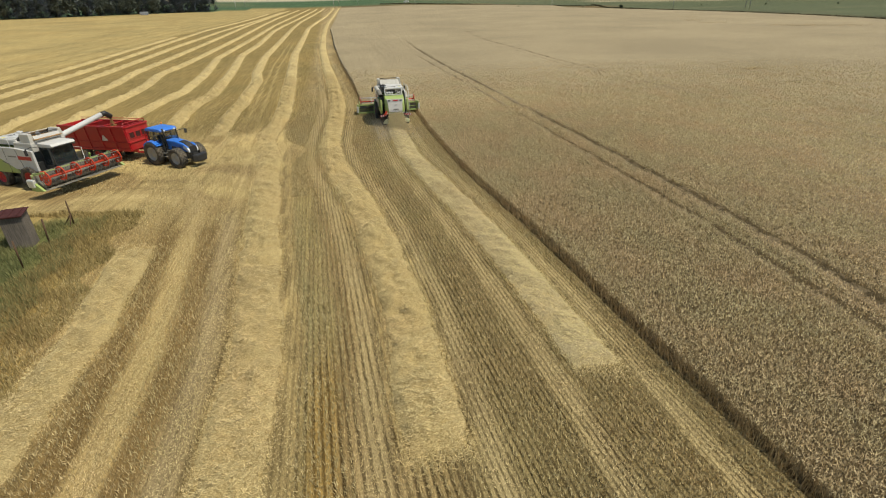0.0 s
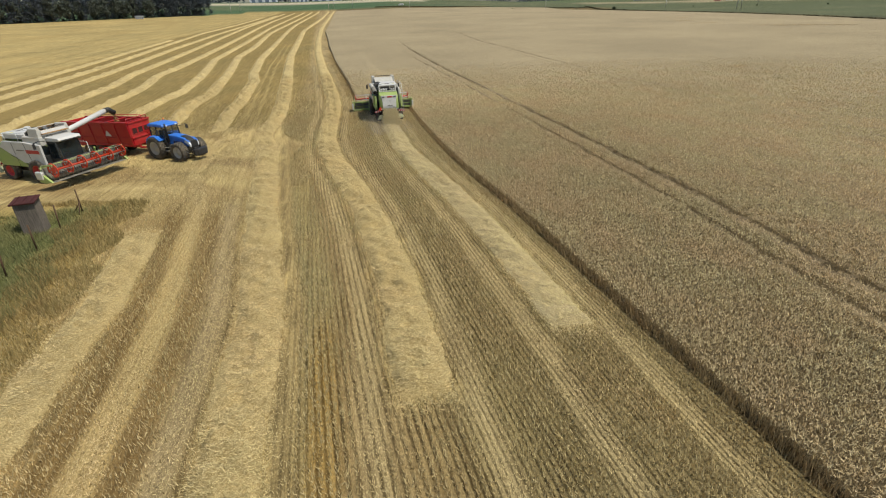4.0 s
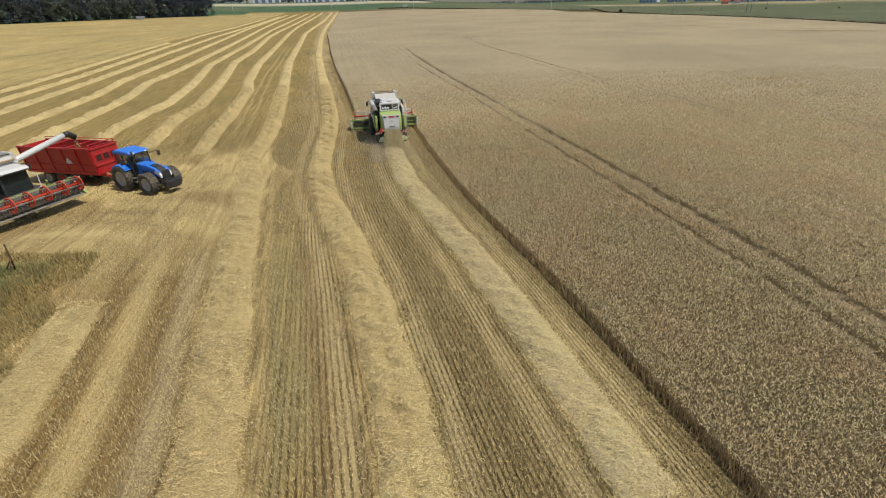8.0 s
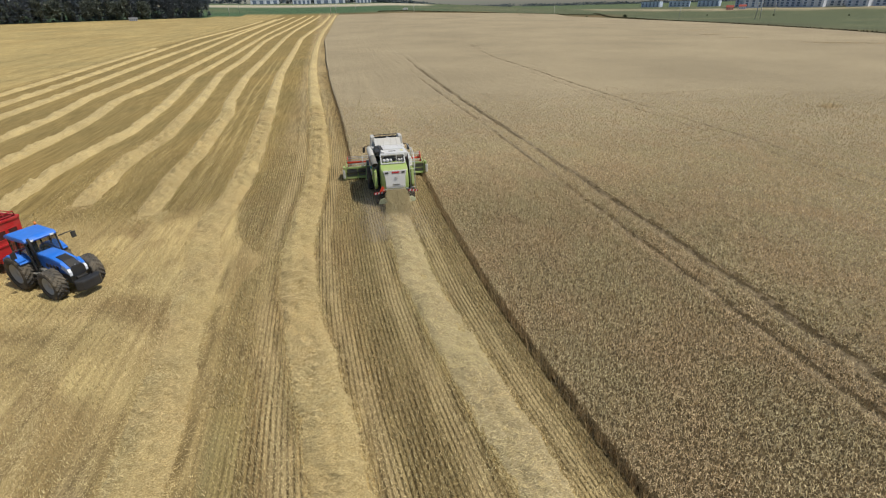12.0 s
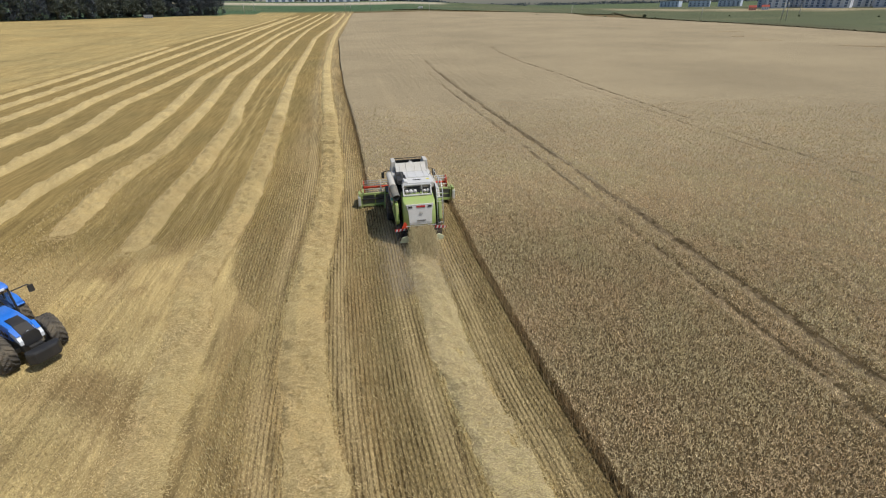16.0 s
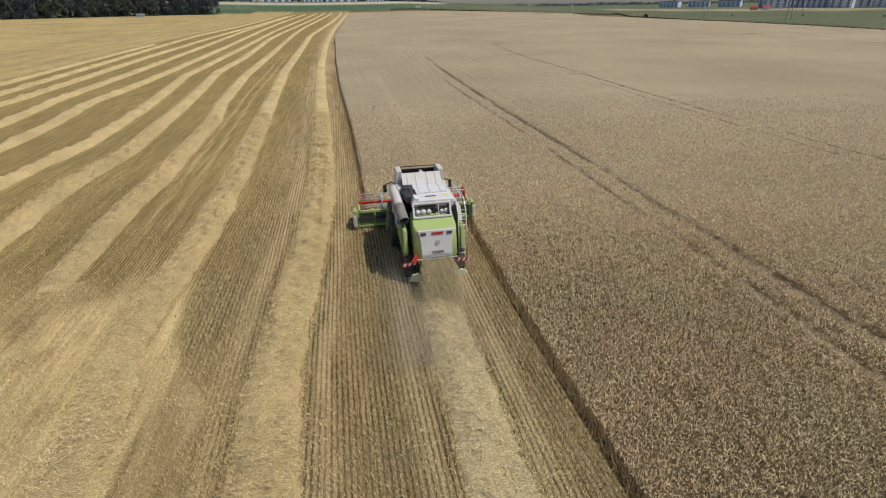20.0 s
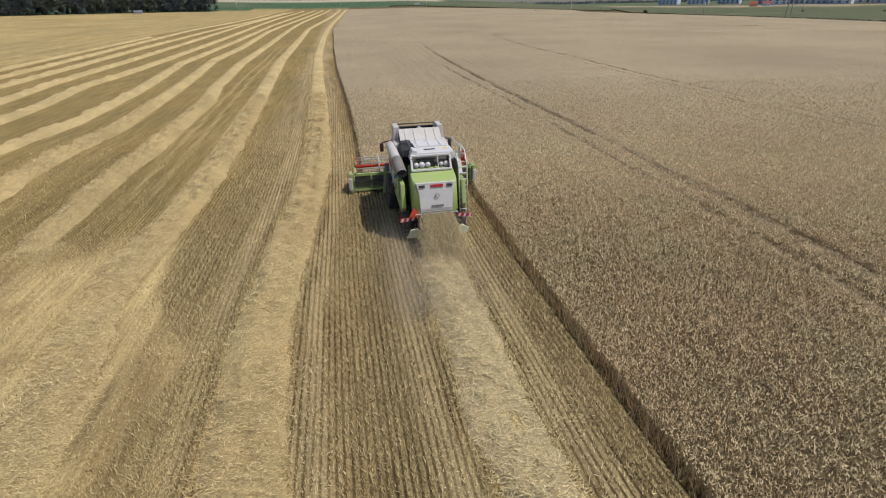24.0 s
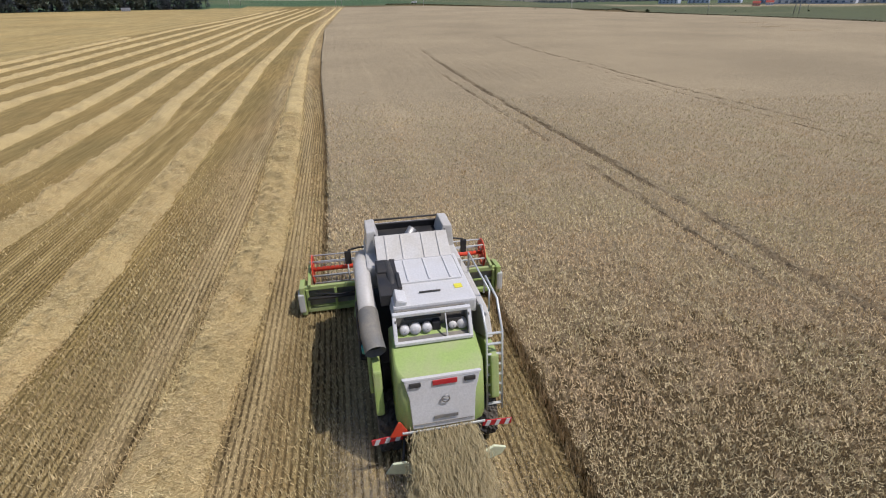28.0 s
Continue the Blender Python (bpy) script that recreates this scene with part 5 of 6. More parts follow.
def tractor():
    root = empty("tractor", "blue farm tractor with black front weight, hitched to trailer", "tractor")
    for s in (-1, 1):
        wheel("rear_wheel", root, (s * 0.96, 0, 0.98), 0.98, 0.68, M_RIM, s, 20)
        wheel("front_wheel", root, (s * 0.97, 2.75, 0.82), 0.82, 0.64, M_RIM, s, 18)
        part("fender", prism([(-0.95, 1.35), (-0.8, 1.75), (-0.3, 2.02), (0.35, 2.02), (0.85, 1.7), (0.8, 1.62), (0.32, 1.9), (-0.28, 1.9), (-0.7, 1.65), (-0.85, 1.3)], s * 0.6, s * 1.22, 0.03), M_BLUE, root, "blue rear fender")
        part("front_fender", prism([(2.2, 1.35), (2.45, 1.52), (2.95, 1.55), (3.3, 1.35), (3.28, 1.3), (2.95, 1.49), (2.48, 1.46), (2.25, 1.31)], s * 0.72, s * 1.14, 0.015), M_BLACK, root)
        lamp = part("headlamp", prism([(2.95, 1.55), (3.42, 1.32), (3.6, 1.2), (3.62, 1.42), (3.42, 1.66), (3.1, 1.76)], s * 0.30, s * 0.475, 0.03), M_LAMP, root, "clear swept-back headlamp")
        part("lamp_bezel", boxes(((s * 0.40, 3.3, 1.74), (0.16, 0.5, 0.03), (-28, 0, s * 4)), bev=0.01), M_BLUE, lamp)
        arm = part("mirror_arm", tube([(s * 0.8, 1.15, 2.6), (s * 1.42, 1.25, 2.66), (s * 1.5, 1.25, 2.58)], 0.03), M_DARK, root)
        part("mirror", boxes(((s * 1.5, 1.25, 2.42), (0.24, 0.08, 0.36)), bev=0.03), M_BLACK, arm)
        part("step", boxes(((s * 0.75, 1.0, 0.75), (0.3, 0.55, 0.05)), ((s * 0.78, 1.0, 1.05), (0.26, 0.5, 0.05)), ((s * 0.62, 1.05, 0.9), (0.08, 0.7, 0.75))), M_GREYPART, root)
        panel = part("hood_side", boxes(((s * 0.43, 2.2, 1.42), (0.05, 1.5, 0.36))), M_BLUE, root)
        for k in range(4):
            part("louvre", boxes(((s * 0.46, 1.75 + 0.3 * k, 1.5), (0.03, 0.2, 0.22), (-18, 0, 0)), bev=0.01), M_BLACK, panel)
    part("chassis", boxes(((0, 1.4, 0.85), (0.6, 3.6, 0.5)), ((0, 2.75, 0.7), (1.4, 0.25, 0.25)), ((0, 0, 0.94), (1.4, 0.35, 0.35)), ((0, -0.7, 0.9), (0.7, 0.6, 0.5))), M_GREYPART, root)
    hood = part("hood", prism([(0.95, 1.25), (0.95, 2.08), (2.1, 2.04), (2.95, 1.88), (3.45, 1.58), (3.58, 1.2)], -0.44, 0.44, 0.1), M_BLUE, root, "blue engine hood")
    part("grille", prism([(-0.33, 1.12), (0.33, 1.12), (0.33, 1.55), (0.22, 1.72), (-0.22, 1.72), (-0.33, 1.55)], -0.05, 0.05, 0.02, axis="y"), M_BLACK, hood).matrix_basis = pose(0, 3.6, 0.0, 0)
    part("hood_top", boxes(((0, 2.72, 1.955), (0.5, 0.62, 0.04), (-11, 0, 0)), ((0, 3.24, 1.74), (0.54, 0.62, 0.05), (-31, 0, 0)), ((0, 3.54, 1.4), (0.56, 0.06, 0.36), (-14, 0, 0)), bev=0.015), M_BLACK, hood, "black hood centre panel")
    part("nose_badge", lathe([(0, 0.06), (0.015, 0.06), (0.015, 0.01)], 12, m=pose(0, 3.5, 1.66, 0, 30, -90)), M_LAMP, hood)
    for s in (-1, 1):
        part("side_casting", prism([(0.9, 0.55), (0.9, 1.2), (1.5, 1.28), (2.3, 1.2), (2.4, 0.7), (1.6, 0.45)], s * 0.3, s * 0.66, 0.06), M_GREYPART, root, "dusty grey side casting")
    cab = part("cab_frame", boxes(((-0.76, 1.1, 2.0), (0.07, 0.08, 1.55), (6, 0, 0)), ((0.76, 1.1, 2.0), (0.07, 0.08, 1.55), (6, 0, 0)), ((-0.78, 0.25, 2.0), (0.07, 0.08, 1.55)), ((0.78, 0.25, 2.0), (0.07, 0.08, 1.55)), ((-0.7, -0.62, 2.2), (0.07, 0.08, 1.1)), ((0.7, -0.62, 2.2), (0.07, 0.08, 1.1)), ((0, 0.3, 1.2), (1.5, 1.7, 0.25))), M_BLACK, root)
    part("steering_wheel", lathe([(-0.02, 0.2), (0.0, 0.22), (0.02, 0.2), (0.0, 0.18), (-0.02, 0.2)], 16, m=pose(0, 0.72, 1.95, 0, -60, 90)), M_BLACK, cab)
    part("dashboard", boxes(((0, 0.92, 1.6), (0.5, 0.25, 0.5)), bev=0.05), M_GREYPART, cab)
    part("cab_glass", prism([(-0.62, 1.75), (0.2, 1.35), (1.18, 1.3), (1.05, 2.74), (-0.6, 2.74)], -0.74, 0.74, 0.04), M_CLEAR, cab)
    part("seat", boxes(((0, 0.1, 1.65), (0.5, 0.5, 0.14)), ((0, -0.15, 2.0), (0.48, 0.14, 0.65))), M_BLACK, cab)
    part("cab_roof", prism([(-0.78, 2.74), (1.12, 2.74), (1.24, 2.84), (1.0, 3.0), (-0.5, 3.05), (-0.82, 2.92)], -0.8, 0.8, 0.1), M_BLUE, cab, "blue cab roof")
    for s in (-1, 1):
        part("work_lamp", boxes(((s * 0.5, 1.22, 2.84), (0.2, 0.06, 0.1)), bev=0.02), M_LAMP, cab)
    part("beacon", tube([(-0.7, -0.5, 3.03), (-0.7, -0.5, 3.2)], 0.06, 10), M_ORANGE, cab, "amber beacon")
    part("exhaust", tube([(0.62, 1.35, 1.5), (0.66, 1.35, 2.9), (0.66, 1.28, 3.05)], 0.065, 12), M_BLACK, root)
    part("front_linkage", boxes(((-0.35, 3.75, 0.75), (0.1, 0.6, 0.14)), ((0.35, 3.75, 0.75), (0.1, 0.6, 0.14)), ((0, 3.7, 0.95), (0.5, 0.2, 0.3))), M_DARK, root)
    part("front_weight", prism([(-0.62, 3.95), (0.62, 3.95), (0.66, 4.2), (0.45, 4.45), (-0.45, 4.45), (-0.66, 4.2)], 0.52, 1.1, 0.09, axis="z"), M_BLACK, root, "black front ballast weight")
    part("drawbar", boxes(((0, -1.15, 0.6), (0.16, 0.8, 0.12))), M_DARK, root)
    return root


def trailer():
    """A red tipping trailer that faces +y; the front of its tub stands over the origin."""
    root = empty("grain_trailer", "red tipping grain trailer with three axles, filled with grain", "trailer")
    length = 7.4
    lo, hi, wl, wh = 1.05, 3.15, 1.08, 1.28
    # tub walls: sloping outward, with a rim
    for s in (-1, 1):
        side = bmesh.new()
        ang = math.degrees(math.atan2(wh - wl, hi - lo))
        box(side, (s * (wl + wh) / 2, -length / 2, (lo + hi) / 2), (0.06, length, (hi - lo) + 0.02), (0, s * ang, 0), 0.01)
        wall = part("side_wall", side, M_RED, root, "red tub wall")
        part("rim_rail", boxes(((s * (wh + 0.02), -length / 2, hi + 0.02), (0.16, length + 0.1, 0.14))), M_RED, wall)
        part("floor_rail", boxes(((s * (wl + 0.03), -length / 2, lo + 0.04), (0.16, length, 0.18))), M_RED, wall)
        part("mid_rail", boxes(((s * (wl + wh + 0.1) / 2, -length / 2, lo + 0.72), (0.05, length, 0.05), (0, s * ang, 0))), M_RED, wall)
        for y in np.linspace(-0.1, -length + 0.1, 6):
            part("rib", boxes(((s * ((wl + wh) / 2 + 0.06), y, (lo + hi) / 2), (0.1, 0.12, hi - lo), (0, s * ang, 0))), M_RED, wall)
        for k in range(7):
            part("marking", boxes(((s * 1.225, -4.5 - 0.17 * k - (0.25 if k > 3 else 0), 2.35), (0.012, 0.12, 0.08), (0, s * ang, 0)), bev=0), M_WHITE, wall)
        tri = part("marking", prism([(-0.36, 0), (0.36, 0), (0.05, 0.5), (-0.05, 0.5)], -0.006, 0.006, 0, axis="x"), M_WHITE, wall, "white plain triangular marking")
        tri.matrix_basis = pose(s * 1.205, -2.6, 1.9, 0, s * ang, 0)
        for k in range(3):
            wheel("wheel", root, (s * 0.95, -2.6 - 1.42 * k, 0.55), 0.55, 0.46, M_RED if k % 2 else M_STEEL, s, 16)
            part("mudguard", prism([(-0.62, 1.0), (-0.45, 1.16), (0.45, 1.16), (0.62, 1.0), (0.6, 0.97), (0.43, 1.12), (-0.43, 1.12), (-0.6, 0.97)], s * 0.72, s * 1.18, 0.01), M_DARK, root).matrix_basis = pose(0, -2.6 - 1.42 * k, -0.02)
        part("landing_lamp", boxes(((s * 1.12, -0.9, 1.02), (0.05, 0.12, 0.08))), M_ORANGE, root)
    front = part("front_wall", prism([(-wl, lo), (wl, lo), (wh, hi), (-wh, hi)], -0.03, 0.03, 0.01, axis="y"), M_RED, root, "red front wall with mesh windows")
    for x in (-0.7, 0, 0.7):
        part("mesh_window", boxes(((x, 0.035, 2.35), (0.5, 0.02, 0.5))), M_RUST, front)
        part("mesh_frame", boxes(((x, 0.05, 2.62), (0.56, 0.04, 0.05)), ((x, 0.05, 2.08), (0.56, 0.04, 0.05)), ((x - 0.28, 0.05, 2.35), (0.05, 0.04, 0.58)), ((x + 0.28, 0.05, 2.35), (0.05, 0.04, 0.58))), M_RED, front)
    part("front_beam", boxes(((0, 0.05, 1.75), (2.4, 0.1, 0.12))), M_RED, front)
    part("front_rim", boxes(((0, 0.05, hi), (2.6, 0.12, 0.14))), M_RED, front)
    part("tail_gate", prism([(-wl, lo), (wl, lo), (wh, hi), (-wh, hi)], -length - 0.04, -length + 0.04, 0.01, axis="y"), M_RED, root)
    part("tub_floor", boxes(((0, -length / 2, lo), (2.1, length, 0.08))), M_RED, root)
    # grain heap
    gxs, gys = np.linspace(-1.2, 1.2, 14), np.linspace(-length + 0.08, -0.08, 36)
    _, _, hv, hf = grid(gxs, gys, lambda a, b: 2.25 + 0.45 * np.exp(-((b + 3.0) / 1.6) ** 2 - (a / 0.9) ** 2) + 0.04 * wob(a, b, 3))
    tagged(raw("grain_heap", hv, hf, M_GRAIN, root), "heap of reddish-brown grain")
    for y in (-0.35, -2.5, -4.9):
        part("cross_bar", boxes(((0, y, hi + 0.03), (2.5, 0.09, 0.09))), M_RED, root)
    hoop = part("front_hoop", tube([(-1.2, -0.1, hi), (-1.2, -0.1, hi + 0.34), (1.2, -0.1, hi + 0.34), (1.2, -0.1, hi)], 0.035), M_RED, root)
    for x in (-0.6, 0, 0.6):
        part("hoop_stay", tube([(x, -0.1, hi), (x, -0.1, hi + 0.34)], 0.025, 6), M_RED, hoop)
    part("cover_rail", tube([(-1.2, -0.1, hi + 0.28), (-1.2, -length + 0.1, hi + 0.28)], 0.03), M_RED, root)
    part("chassis", boxes(((-0.45, -length / 2, 0.85), (0.16, length, 0.24)), ((0.45, -length / 2, 0.85), (0.16, length, 0.24)), *[((0, -2.6 - 1.42 * k, 0.55), (1.9, 0.12, 0.12)) for k in range(3)]), M_RED, root)
    part("drawbar", boxes(((-0.22, 0.65, 0.72), (0.14, 1.6, 0.16), (0, 0, -14)), ((0.22, 0.65, 0.72), (0.14, 1.6, 0.16), (0, 0, 14)), ((0, 1.45, 0.68), (0.2, 0.4, 0.14))), M_RED, root)
    part("jack", tube([(0.3, 0.6, 0.1), (0.3, 0.6, 1.0)], 0.05), M_STEEL, root)
    part("grain_pipe_ladder", boxes(((-0.95, 0.12, 1.7), (0.04, 0.05, 1.2)), ((-0.65, 0.12, 1.7), (0.04, 0.05, 1.2)), *[((-0.8, 0.12, 1.25 + 0.28 * k), (0.3, 0.04, 0.03)) for k in range(4)], bev=0.005), M_RED, front)
    return root


trac = tractor()
trac.matrix_world = pose(-15.84, 48.15, float(land(-15.6, 47.6)), 0, 0, -127) @ Matrix.Scale(1.05, 4)
trail = trailer()
trail.matrix_world = pose(-18.3, 49.9, float(land(-19.5, 50.4)), 0, 0, -116)
# grain pouring from the spout
n = 500
u = rng.random(n)
E2 = parked.matrix_world @ Vector((-6.6, -0.2, 3.9))
v, f = blades(E2.x + rng.normal(0, 0.12, n) * (0.5 + u), E2.y + rng.normal(0, 0.12, n) * (0.5 + u), E2.z - 1.7 * u, rng.uniform(0.05, 0.14, n), rng.uniform(0.03, 0.05, n), rng.uniform(0, 6.28, n), rng.normal(-1.2, 0.3, n))
tagged(raw("pouring_grain", v, f, M_GRAIN), "stream of grain pouring into the trailer", "grain", kind="stuff")

# ---- shed, posts and rough grass ----
shed = empty("shed", "small weathered board shed with a rusty red sheet roof", "shed")
shed.matrix_world = pose(-18.8, 30.3, 0, 0, 0, 6)
W2S, D2S, HS = 0.54, 0.46, 1.95
part("frame", boxes(((-W2S + 0.05, -D2S + 0.05, HS / 2), (0.07, 0.07, HS)), ((W2S - 0.05, -D2S + 0.05, HS / 2), (0.07, 0.07, HS)), ((-W2S + 0.05, D2S - 0.05, HS / 2), (0.07, 0.07, HS)), ((W2S - 0.05, D2S - 0.05, HS / 2), (0.07, 0.07, HS)), ((0, 0, 0.95), (0.95, 0.8, 1.8))), M_BOARD, shed)
for k in range(11):
    x = -W2S + (k + 0.5) * 2 * W2S / 11
    for s in (-1, 1):
        part("plank", boxes(((x, s * D2S, HS / 2 + 0.01 * (k % 3)), (2 * W2S / 11 - 0.012, 0.025, HS - 0.02 * (k % 2))), bev=0.004), M_BOARD, shed)
for k in range(8):
    y = -D2S + (k + 0.5) * 2 * D2S / 8
    for s in (-1, 1):
        part("plank", boxes(((s * W2S, y, HS / 2 + 0.012 * (k % 2)), (0.025, 2 * D2S / 8 - 0.012, HS)), bev=0.004), M_BOARD, shed)
roof = part("roof", boxes(((0, 0, HS + 0.08), (1.32, 1.15, 0.05), (6, 0, 0))), M_RUST, shed, "rusty dark red roof sheet")
for x in (-0.42, 0, 0.42):
    part("roof_seam", boxes(((x, 0, HS + 0.12), (0.03, 1.13, 0.03), (6, 0, 0)), bev=0.005), M_RUST, roof)
part("roof_edge", boxes(((0, -0.58, HS - 0.0), (1.34, 0.04, 0.09))), M_RUST, roof)
for y, lx, ly in ((21.0, 4, 6), (24.0, -5, 8), (27.1, 3, 9), (30.0, -2, 7), (33.1, 3, 6)):
    post = tagged(part("fence_post", tube([(0, 0, -0.1), (0, 0, 1.6)], 0.045, 8), M_POST), "thin rusty leaning fence post in rough grass", "fence post", "fence posts")
    post.matrix_world = pose(-17.4, y, 0, lx, ly * 0.4, 0)
    if y > 33:
        part("brace", tube([(0.02, -0.55, 0.0), (0, 0, 0.75)], 0.035, 6), M_POST, post)
        part("brace", tube([(-0.5, 0.1, 0.0), (0, 0, 0.7)], 0.035, 6), M_POST, post)
rim_line = along([(-60, -11.0), (17, -13.7), (21, -14.1), (25, -14.5), (31, -14.8), (34, -15.0), (36, -21), (39, -40)])
for nm, lab, mat_, off0, off1, cnt, y1 in (("grass", "green rough grass round the shed", M_GRASS, -8.5, -0.7, 36000, 33.5), ("dry_grass", "dry yellow grass along the field margin", M_DRYGRASS, -2.4, 1.3, 26000, 35.5)):
    y = rng.uniform(8, y1, cnt)
    x = rim_line(y) + rng.uniform(off0, off1, cnt) + 0.8 * wob(y * 0, y, 0.6, 4)
    keep = (np.abs(x + 18.75) > 0.8) | (np.abs(y - 30.35) > 0.65)
    x, y = x[keep], y[keep]
    n = len(x)
    v, f = spikes(x, y, land(x, y), rng.uniform(0.15, 0.5, n) * (0.8 + 0.5 * wob(x, y, 0.9, 1)), rng.uniform(0.02, 0.05, n), rng.uniform(0, 6.28, n), rng.uniform(0.8, 1.5, n))
    tagged(raw(nm, v, f, mat_), lab, "grass", kind="stuff")

# ---- far off: trees, poles, buildings ----


def tree(name, label, height, spread, leaf_mat, bare, leaves, seed):
    r = np.random.default_rng(seed)
    root = empty(name, label, "tree", "trees along the field")
    bm = tube([(0, 0, -0.5), (0.1, 0, height * 0.35), (-0.15, 0.1, height * 0.7), (0, 0, height * 0.95)], 0.24, 7, r2=0.05)
    for k in range(9):
        a, z = k * 2.4, height * (bare + (0.9 - bare) * k / 9)
        d = spread * (0.75 - 0.5 * k / 9)
        tube([(0, 0, z), (d * 0.5 * math.cos(a), d * 0.5 * math.sin(a), z + d * 0.35), (d * math.cos(a), d * math.sin(a), z + d * 0.55)], 0.08, 5, bm, 0.02)
    part("trunk", bm, M_BARK, root)
    # clumps of leaves hung about the limbs
    cz = r.uniform(bare, 1.0, 26)
    ca_, cr = r.uniform(0, 6.28, 26), r.uniform(0.25, 1.0, 26) * spread * (1.15 - 0.75 * np.abs(cz - 0.55))
    k = r.integers(0, 26, leaves)
    px = cr[k] * np.cos(ca_[k]) + r.normal(0, spread * 0.22, leaves)
    py = cr[k] * np.sin(ca_[k]) + r.normal(0, spread * 0.22, leaves)
    pz = height * cz[k] + r.normal(0, height * 0.055, leaves)
    v, f = blades(px, py, pz, r.uniform(0.5, 1.1, leaves), r.uniform(0.45, 0.9, leaves), r.uniform(0, 6.28, leaves), r.normal(-0.2, 0.6, leaves))
    raw("crown", v, f, leaf_mat, root)
    return root


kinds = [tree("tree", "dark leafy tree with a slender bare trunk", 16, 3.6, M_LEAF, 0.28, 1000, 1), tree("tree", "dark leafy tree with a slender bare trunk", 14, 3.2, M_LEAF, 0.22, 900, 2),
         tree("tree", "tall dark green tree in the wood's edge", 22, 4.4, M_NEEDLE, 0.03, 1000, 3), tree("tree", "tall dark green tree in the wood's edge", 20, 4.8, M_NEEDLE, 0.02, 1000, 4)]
tr = random.Random(5)
spots = []
for k in range(52):
    x = -352 + 3.9 * k + tr.uniform(-1.2, 1.2)
    spots.append((x, float(FIELD_END(x)) + tr.uniform(1, 4), tr.choice((0, 1, 2))))
for k in range(96):
    x = -370 + 2.7 * k + tr.uniform(-1.2, 1.2)
    spots.append((x, float(FIELD_END(x)) + tr.uniform(6, 22), tr.choice((2, 3))))
for k in range(17):
    spots.append((-215 + 5.2 * k + tr.uniform(-2, 2), 690 + tr.uniform(0, 40), tr.choice((2, 3))))
used = set()
for x, y, k in spots:
    m = pose(x, y, float(land(x, y)), 0, 0, tr.uniform(0, 360))
    sc = tr.uniform(0.8, 1.15)
    if k not in used:
        used.add(k)
        kinds[k].matrix_world = m
    else:
        copy_thing(kinds[k], m)
bush = tree("bush", "low dark bush at the field road", 2.6, 1.7, M_BUSH, 0.1, 400, 9)
tagged(bush, category="bush", group="bushes by the road")
bush.matrix_world = pose(300, 520, float(land(300, 520)))
for k in range(6):
    a = radians(20 + 5.6 * k + tr.uniform(-0.8, 0.8))
    d = 560 + tr.uniform(0, 60)
    x, y = d * math.sin(a), d * math.cos(a)
    copy_thing(bush, pose(x, y, float(land(x, y)), 0, 0, tr.uniform(0, 360)) @ Matrix.Scale(tr.uniform(0.3, 0.5), 4))

# distant woods behind everything
n = 9000
x = rng.uniform(-900, 1900, n)
x = x[wob(x, x * 0, 0.011, 3) > -0.35]
n = len(x)
y = np.where(x < 250, 1250.0, 1250 + 0.25 * (x - 250)) + rng.uniform(0, 60, n)
far_x = smooth(x, 150, 350)
x, y = x * (1 + 0.6 * far_x), y * (1 + 0.6 * far_x)
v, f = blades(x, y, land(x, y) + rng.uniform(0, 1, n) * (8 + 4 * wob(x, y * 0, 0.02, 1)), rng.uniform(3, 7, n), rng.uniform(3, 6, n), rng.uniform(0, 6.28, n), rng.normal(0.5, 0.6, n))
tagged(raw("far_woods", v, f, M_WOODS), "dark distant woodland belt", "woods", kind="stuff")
# undergrowth that closes the wood on the far field edge
n = 7000
x = rng.uniform(-400, -118, n)
y = FIELD_END(x) + rng.uniform(12, 34, n)
v, f = blades(x, y, land(x, y) + 19 * rng.random(n), rng.uniform(1.5, 3.5, n), rng.uniform(1.2, 2.6, n), rng.uniform(0, 6.28, n), rng.normal(0.4, 0.6, n))
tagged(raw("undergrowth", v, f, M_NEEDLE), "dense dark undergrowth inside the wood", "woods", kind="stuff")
# weeds along the ditch on the far sides of the wheat
n = 9000
y = rng.uniform(-60, 600, n)
x = right_edge(y) + rng.uniform(0.2, 5.5, n)
k = n // 3
x[:k] = rng.uniform(60, 300, k)
y[:k] = FIELD_END(x[:k]) + rng.uniform(0.3, 3.0, k)
v, f = spikes(x, y, land(x, y), rng.uniform(0.5, 1.3, n), rng.uniform(0.5, 1.4, n), rng.uniform(0, 6.28, n), rng.uniform(0.7, 1.5, n))
tagged(raw("ditch_weeds", v, f, M_WEED), "dark dry weeds in the ditch along the wheat", "weeds", kind="stuff")


def block(w, d, h, wall_mat, label):
    root = empty("apartment_building", label, "apartment building", "housing estate")
    part("wall", boxes(((0, 0, h / 2), (w, d, h)), bev=0.15), wall_mat, root)
    part("roof", boxes(((0, 0, h + 0.4), (w + 0.6, d + 0.6, 0.8)), ((w * 0.2, 0, h + 1.8), (4, 4, 2.4)), bev=0.1), M_GREYPART, root)
    cols = int(w / 5.6)
    for k in range(cols):
        x = -w / 2 + (k + 0.5) * w / cols
        strip = part("window_strip", boxes(((x, -d / 2 - 0.02, h / 2), (3.0, 0.12, h - 2.4)), bev=0), M_WINDOW, root)
        for j in range(1, int(h / 2.9)):
            part("spandrel", boxes(((x, -d / 2 - 0.06, 0.6 + 2.9 * j), (3.0, 0.16, 0.8)), bev=0), M_BLOCK2, strip)
        part("balcony", boxes(((x + 1.75, -d / 2 - 0.5, h / 2), (0.9, 1.0, h - 2)), bev=0.05), wall_mat, root)
    return root


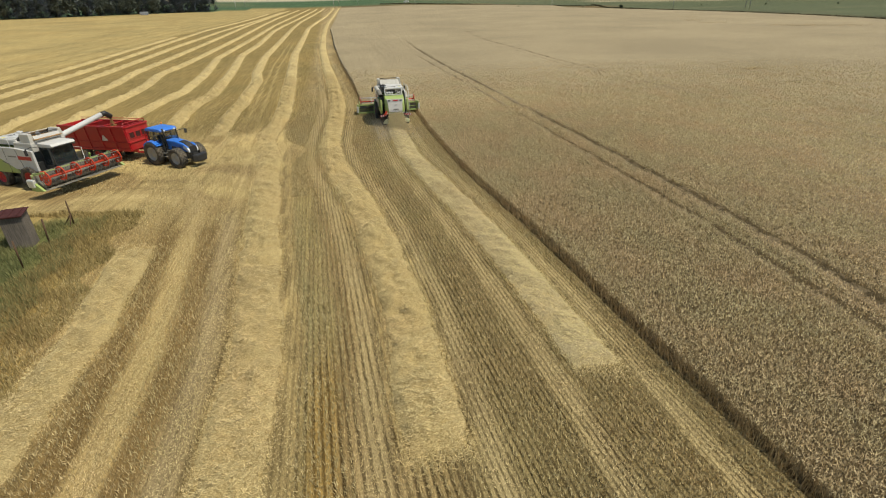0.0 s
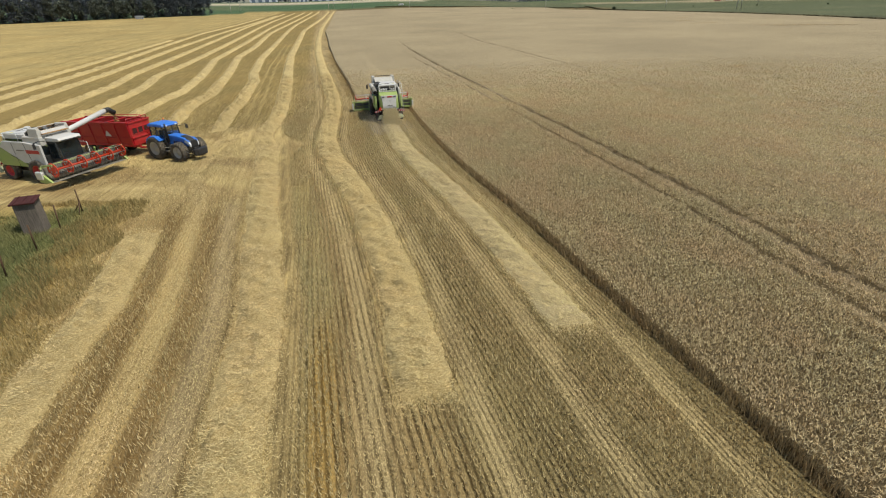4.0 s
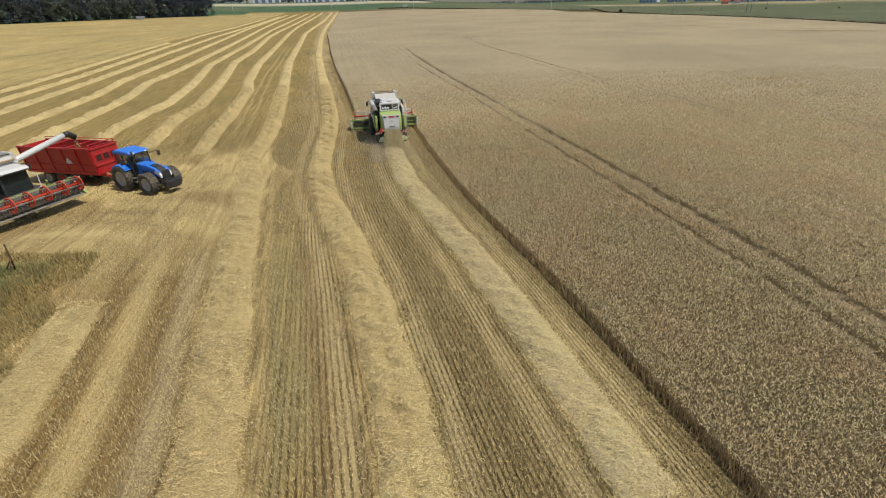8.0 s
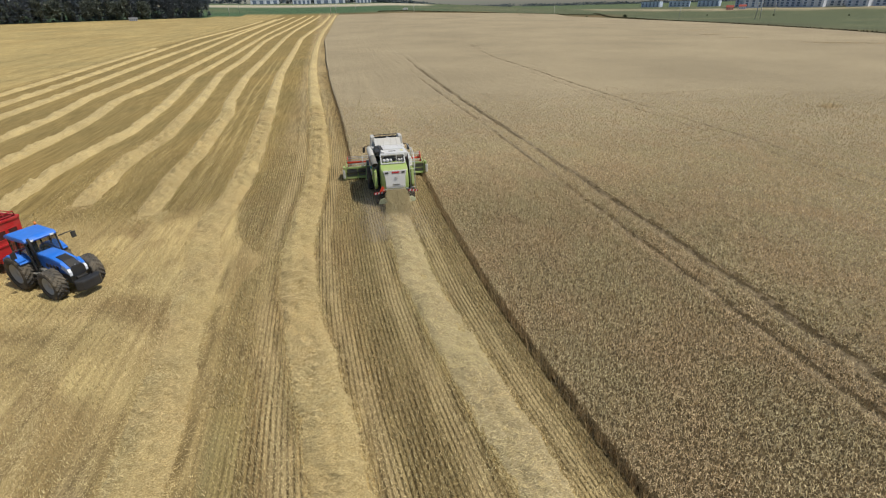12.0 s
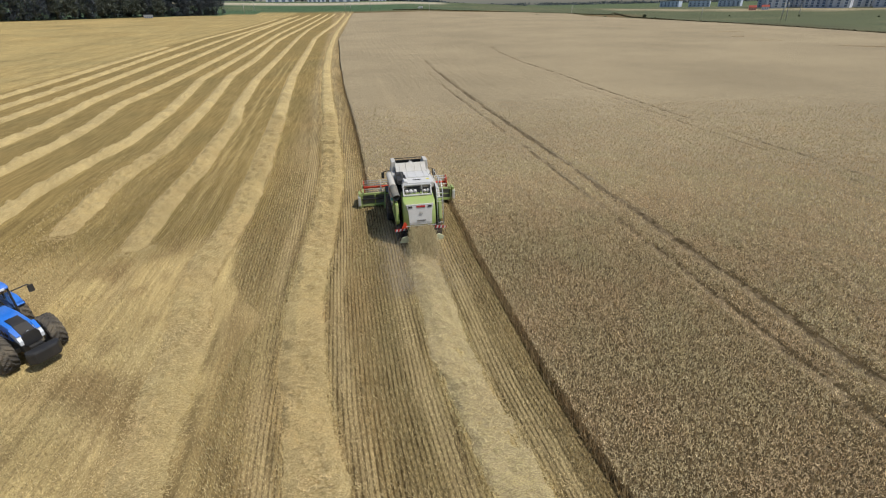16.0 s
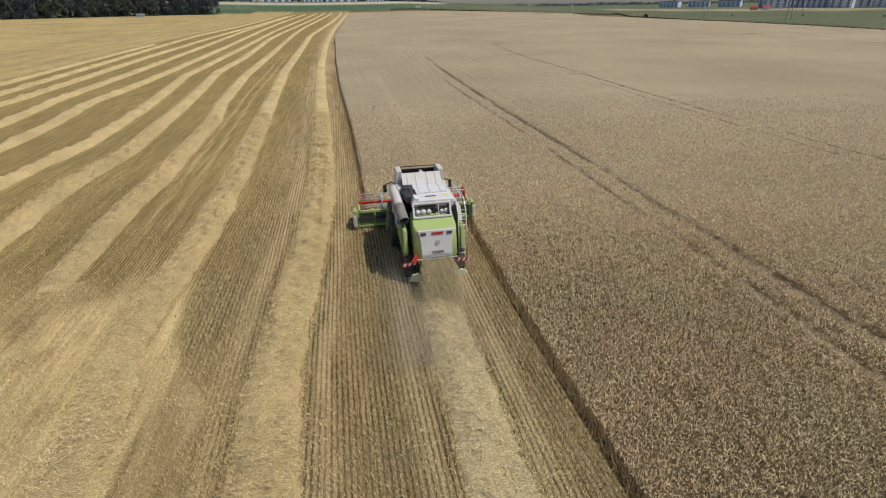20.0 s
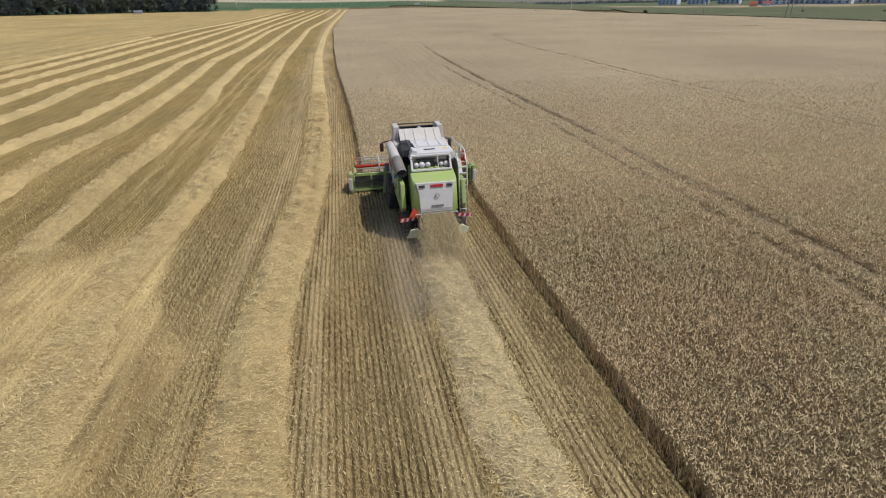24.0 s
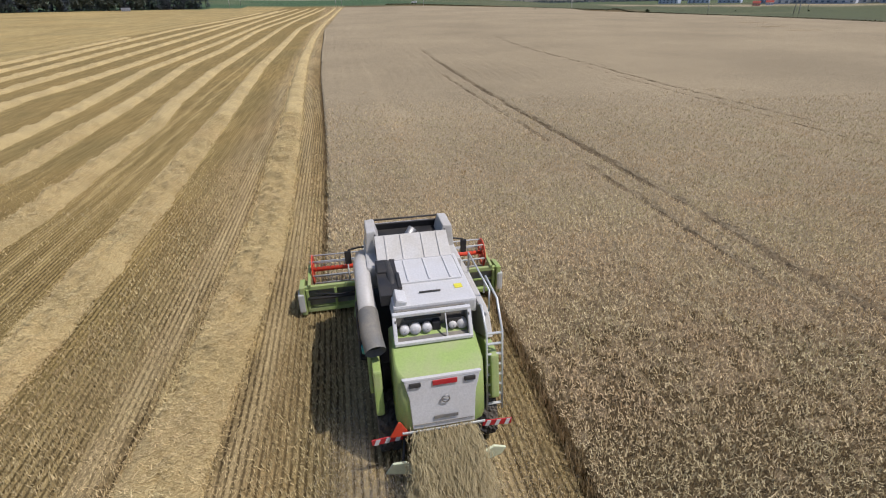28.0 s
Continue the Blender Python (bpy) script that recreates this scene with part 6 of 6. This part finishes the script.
b1 = block(34, 14, 30, M_BLOCK, "pale concrete apartment block with window columns")
b2 = block(22, 14, 38, M_BLOCK, "tall pale concrete apartment tower block")
b3 = block(32, 14, 9, M_BLOCK2, "blue-grey panelled apartment block far away")
for k, (deg, d, b) in enumerate(((33.5, 1010, b3), (36.0, 1000, b3), (38.6, 980, b3), (42.3, 800, b2), (44.6, 830, b1), (47.0, 790, b2), (49.0, 840, b1), (51.2, 800, b1), (53.6, 820, b2), (55.6, 790, b1), (45.7, 800, b1), (48.1, 810, b2), (50.2, 790, b2), (52.5, 800, b1), (54.7, 840, b2), (41.7, 860, b2), (43.0, 850, b2), (45.2, 870, b2), (47.6, 860, b2), (49.6, 880, b2), (51.8, 870, b2), (54.2, 880, b1), (56.6, 850, b2), (57.6, 830, b1), (43.4, 930, b1), (46.0, 950, b1), (50.0, 960, b3), (52.6, 950, b1))):
    a = radians(deg)
    m = pose(2 + d * math.sin(a), 33 + d * math.cos(a), float(land(d * math.sin(a), d * math.cos(a))), 0, 0, -deg + tr.uniform(-25, 25))
    if b.get("placed"):
        copy_thing(b, m)
    else:
        b.matrix_world = m
        b["placed"] = 1
for k, (deg, d) in enumerate(((40.6, 730), (41.6, 745))):
    a = radians(deg)
    house = empty("house", "small salmon plastered house with a red roof", "house", "houses at the estate")
    part("wall", boxes(((0, 0, 2.5), (11, 8, 5)), bev=0.05), M_PINK if k == 0 else M_BLOCK, house)
    part("roof", prism([(-4.6, 5.0), (4.6, 5.0), (0, 8.2)], -6, 6, 0.05), M_ROOF, house)
    for x in (-3.5, 0, 3.5):
        part("window", boxes(((x, -4.03, 2.8), (1.3, 0.1, 1.4)), bev=0), M_WINDOW, house)
    house.matrix_world = pose(2 + d * math.sin(a), 33 + d * math.cos(a), float(land(d * math.sin(a), d * math.cos(a))), 0, 0, -deg) @ Matrix.Scale(0.7, 4)


def hall(x, y, w, h, label, rz):
    b = empty("farm_hall", label, "hall", "halls beyond the fields")
    part("wall", boxes(((0, 0, h / 2), (w, 10, h)), bev=0.05), M_BLOCK, b)
    part("roof", prism([(-5.3, h), (5.3, h), (0, h + 1.4)], -w / 2 - 0.4, w / 2 + 0.4, 0.03), M_STEEL, b)
    for k in range(4):
        part("door", boxes(((-w * 0.36 + k * w * 0.24, -5.03, h * 0.42), (w * 0.13, 0.1, h * 0.8)), bev=0), M_WINDOW, b)
    b.matrix_world = pose(x, y, float(land(x, y)), 0, 0, rz)


for x, w in ((-95, 46), (-35, 30), (12, 52), (70, 26)):
    hall(x, 990, w, 6.5, "low pale hall on the skyline", 4)
hall(-157, 522, 6, 1.1, "small white site cabin at the field edge", 18)


def pole(x, y, h, twin):
    p = empty("utility_pole", "pale twin-legged power pole" if twin else "thin pale utility pole", "utility pole", "utility poles")
    if twin:
        for s in (-1.1, 1.1):
            part("leg", tube([(s * 1.5, 0, -0.3), (s, 0, h)], 0.26, 8), M_RIM, p)
        part("cross_arm", boxes(((0, 0, h - 0.6), (6.5, 0.25, 0.25))), M_RIM, p)
    else:
        part("leg", tube([(0, 0, -0.3), (0, 0, h)], 0.2, 8), M_RIM, p)
        part("cross_arm", boxes(((0, 0, h - 0.8), (2.2, 0.15, 0.15))), M_RIM, p)
    p.matrix_world = pose(x, y, float(land(x, y)), 0, 0, -40 if twin else 0)


pole(328, 377, 12, True)
for x, y in ((-92, 600), (-88, 640), (8, 610), (14, 625), (36, 640), (96, 600), (240, 560), (312, 450), (430, 470)):
    pole(x, y, 9.5, False)
van = empty("van", "white van parked on the field road", "van")
part("body", prism([(-3.0, 0.5), (-3.0, 2.4), (1.2, 2.4), (2.0, 1.5), (2.9, 1.3), (2.9, 0.5)], -0.95, 0.95, 0.1), M_WHITE, van)
part("windscreen", boxes(((0, 1.66, 1.95), (1.6, 0.06, 0.75), (40, 0, 0))), M_GLASS, van)
for s in (-1, 1):
    for y in (-2.0, 1.9):
        part("wheel", lathe([(-0.1, 0.05), (-0.1, 0.36), (0.1, 0.36), (0.1, 0.05)], 14, m=pose(s * 0.9, y, 0.36)), M_RUBBER, van)
van.matrix_world = pose(92, 640, float(land(92, 640)), 0, 0, 75)
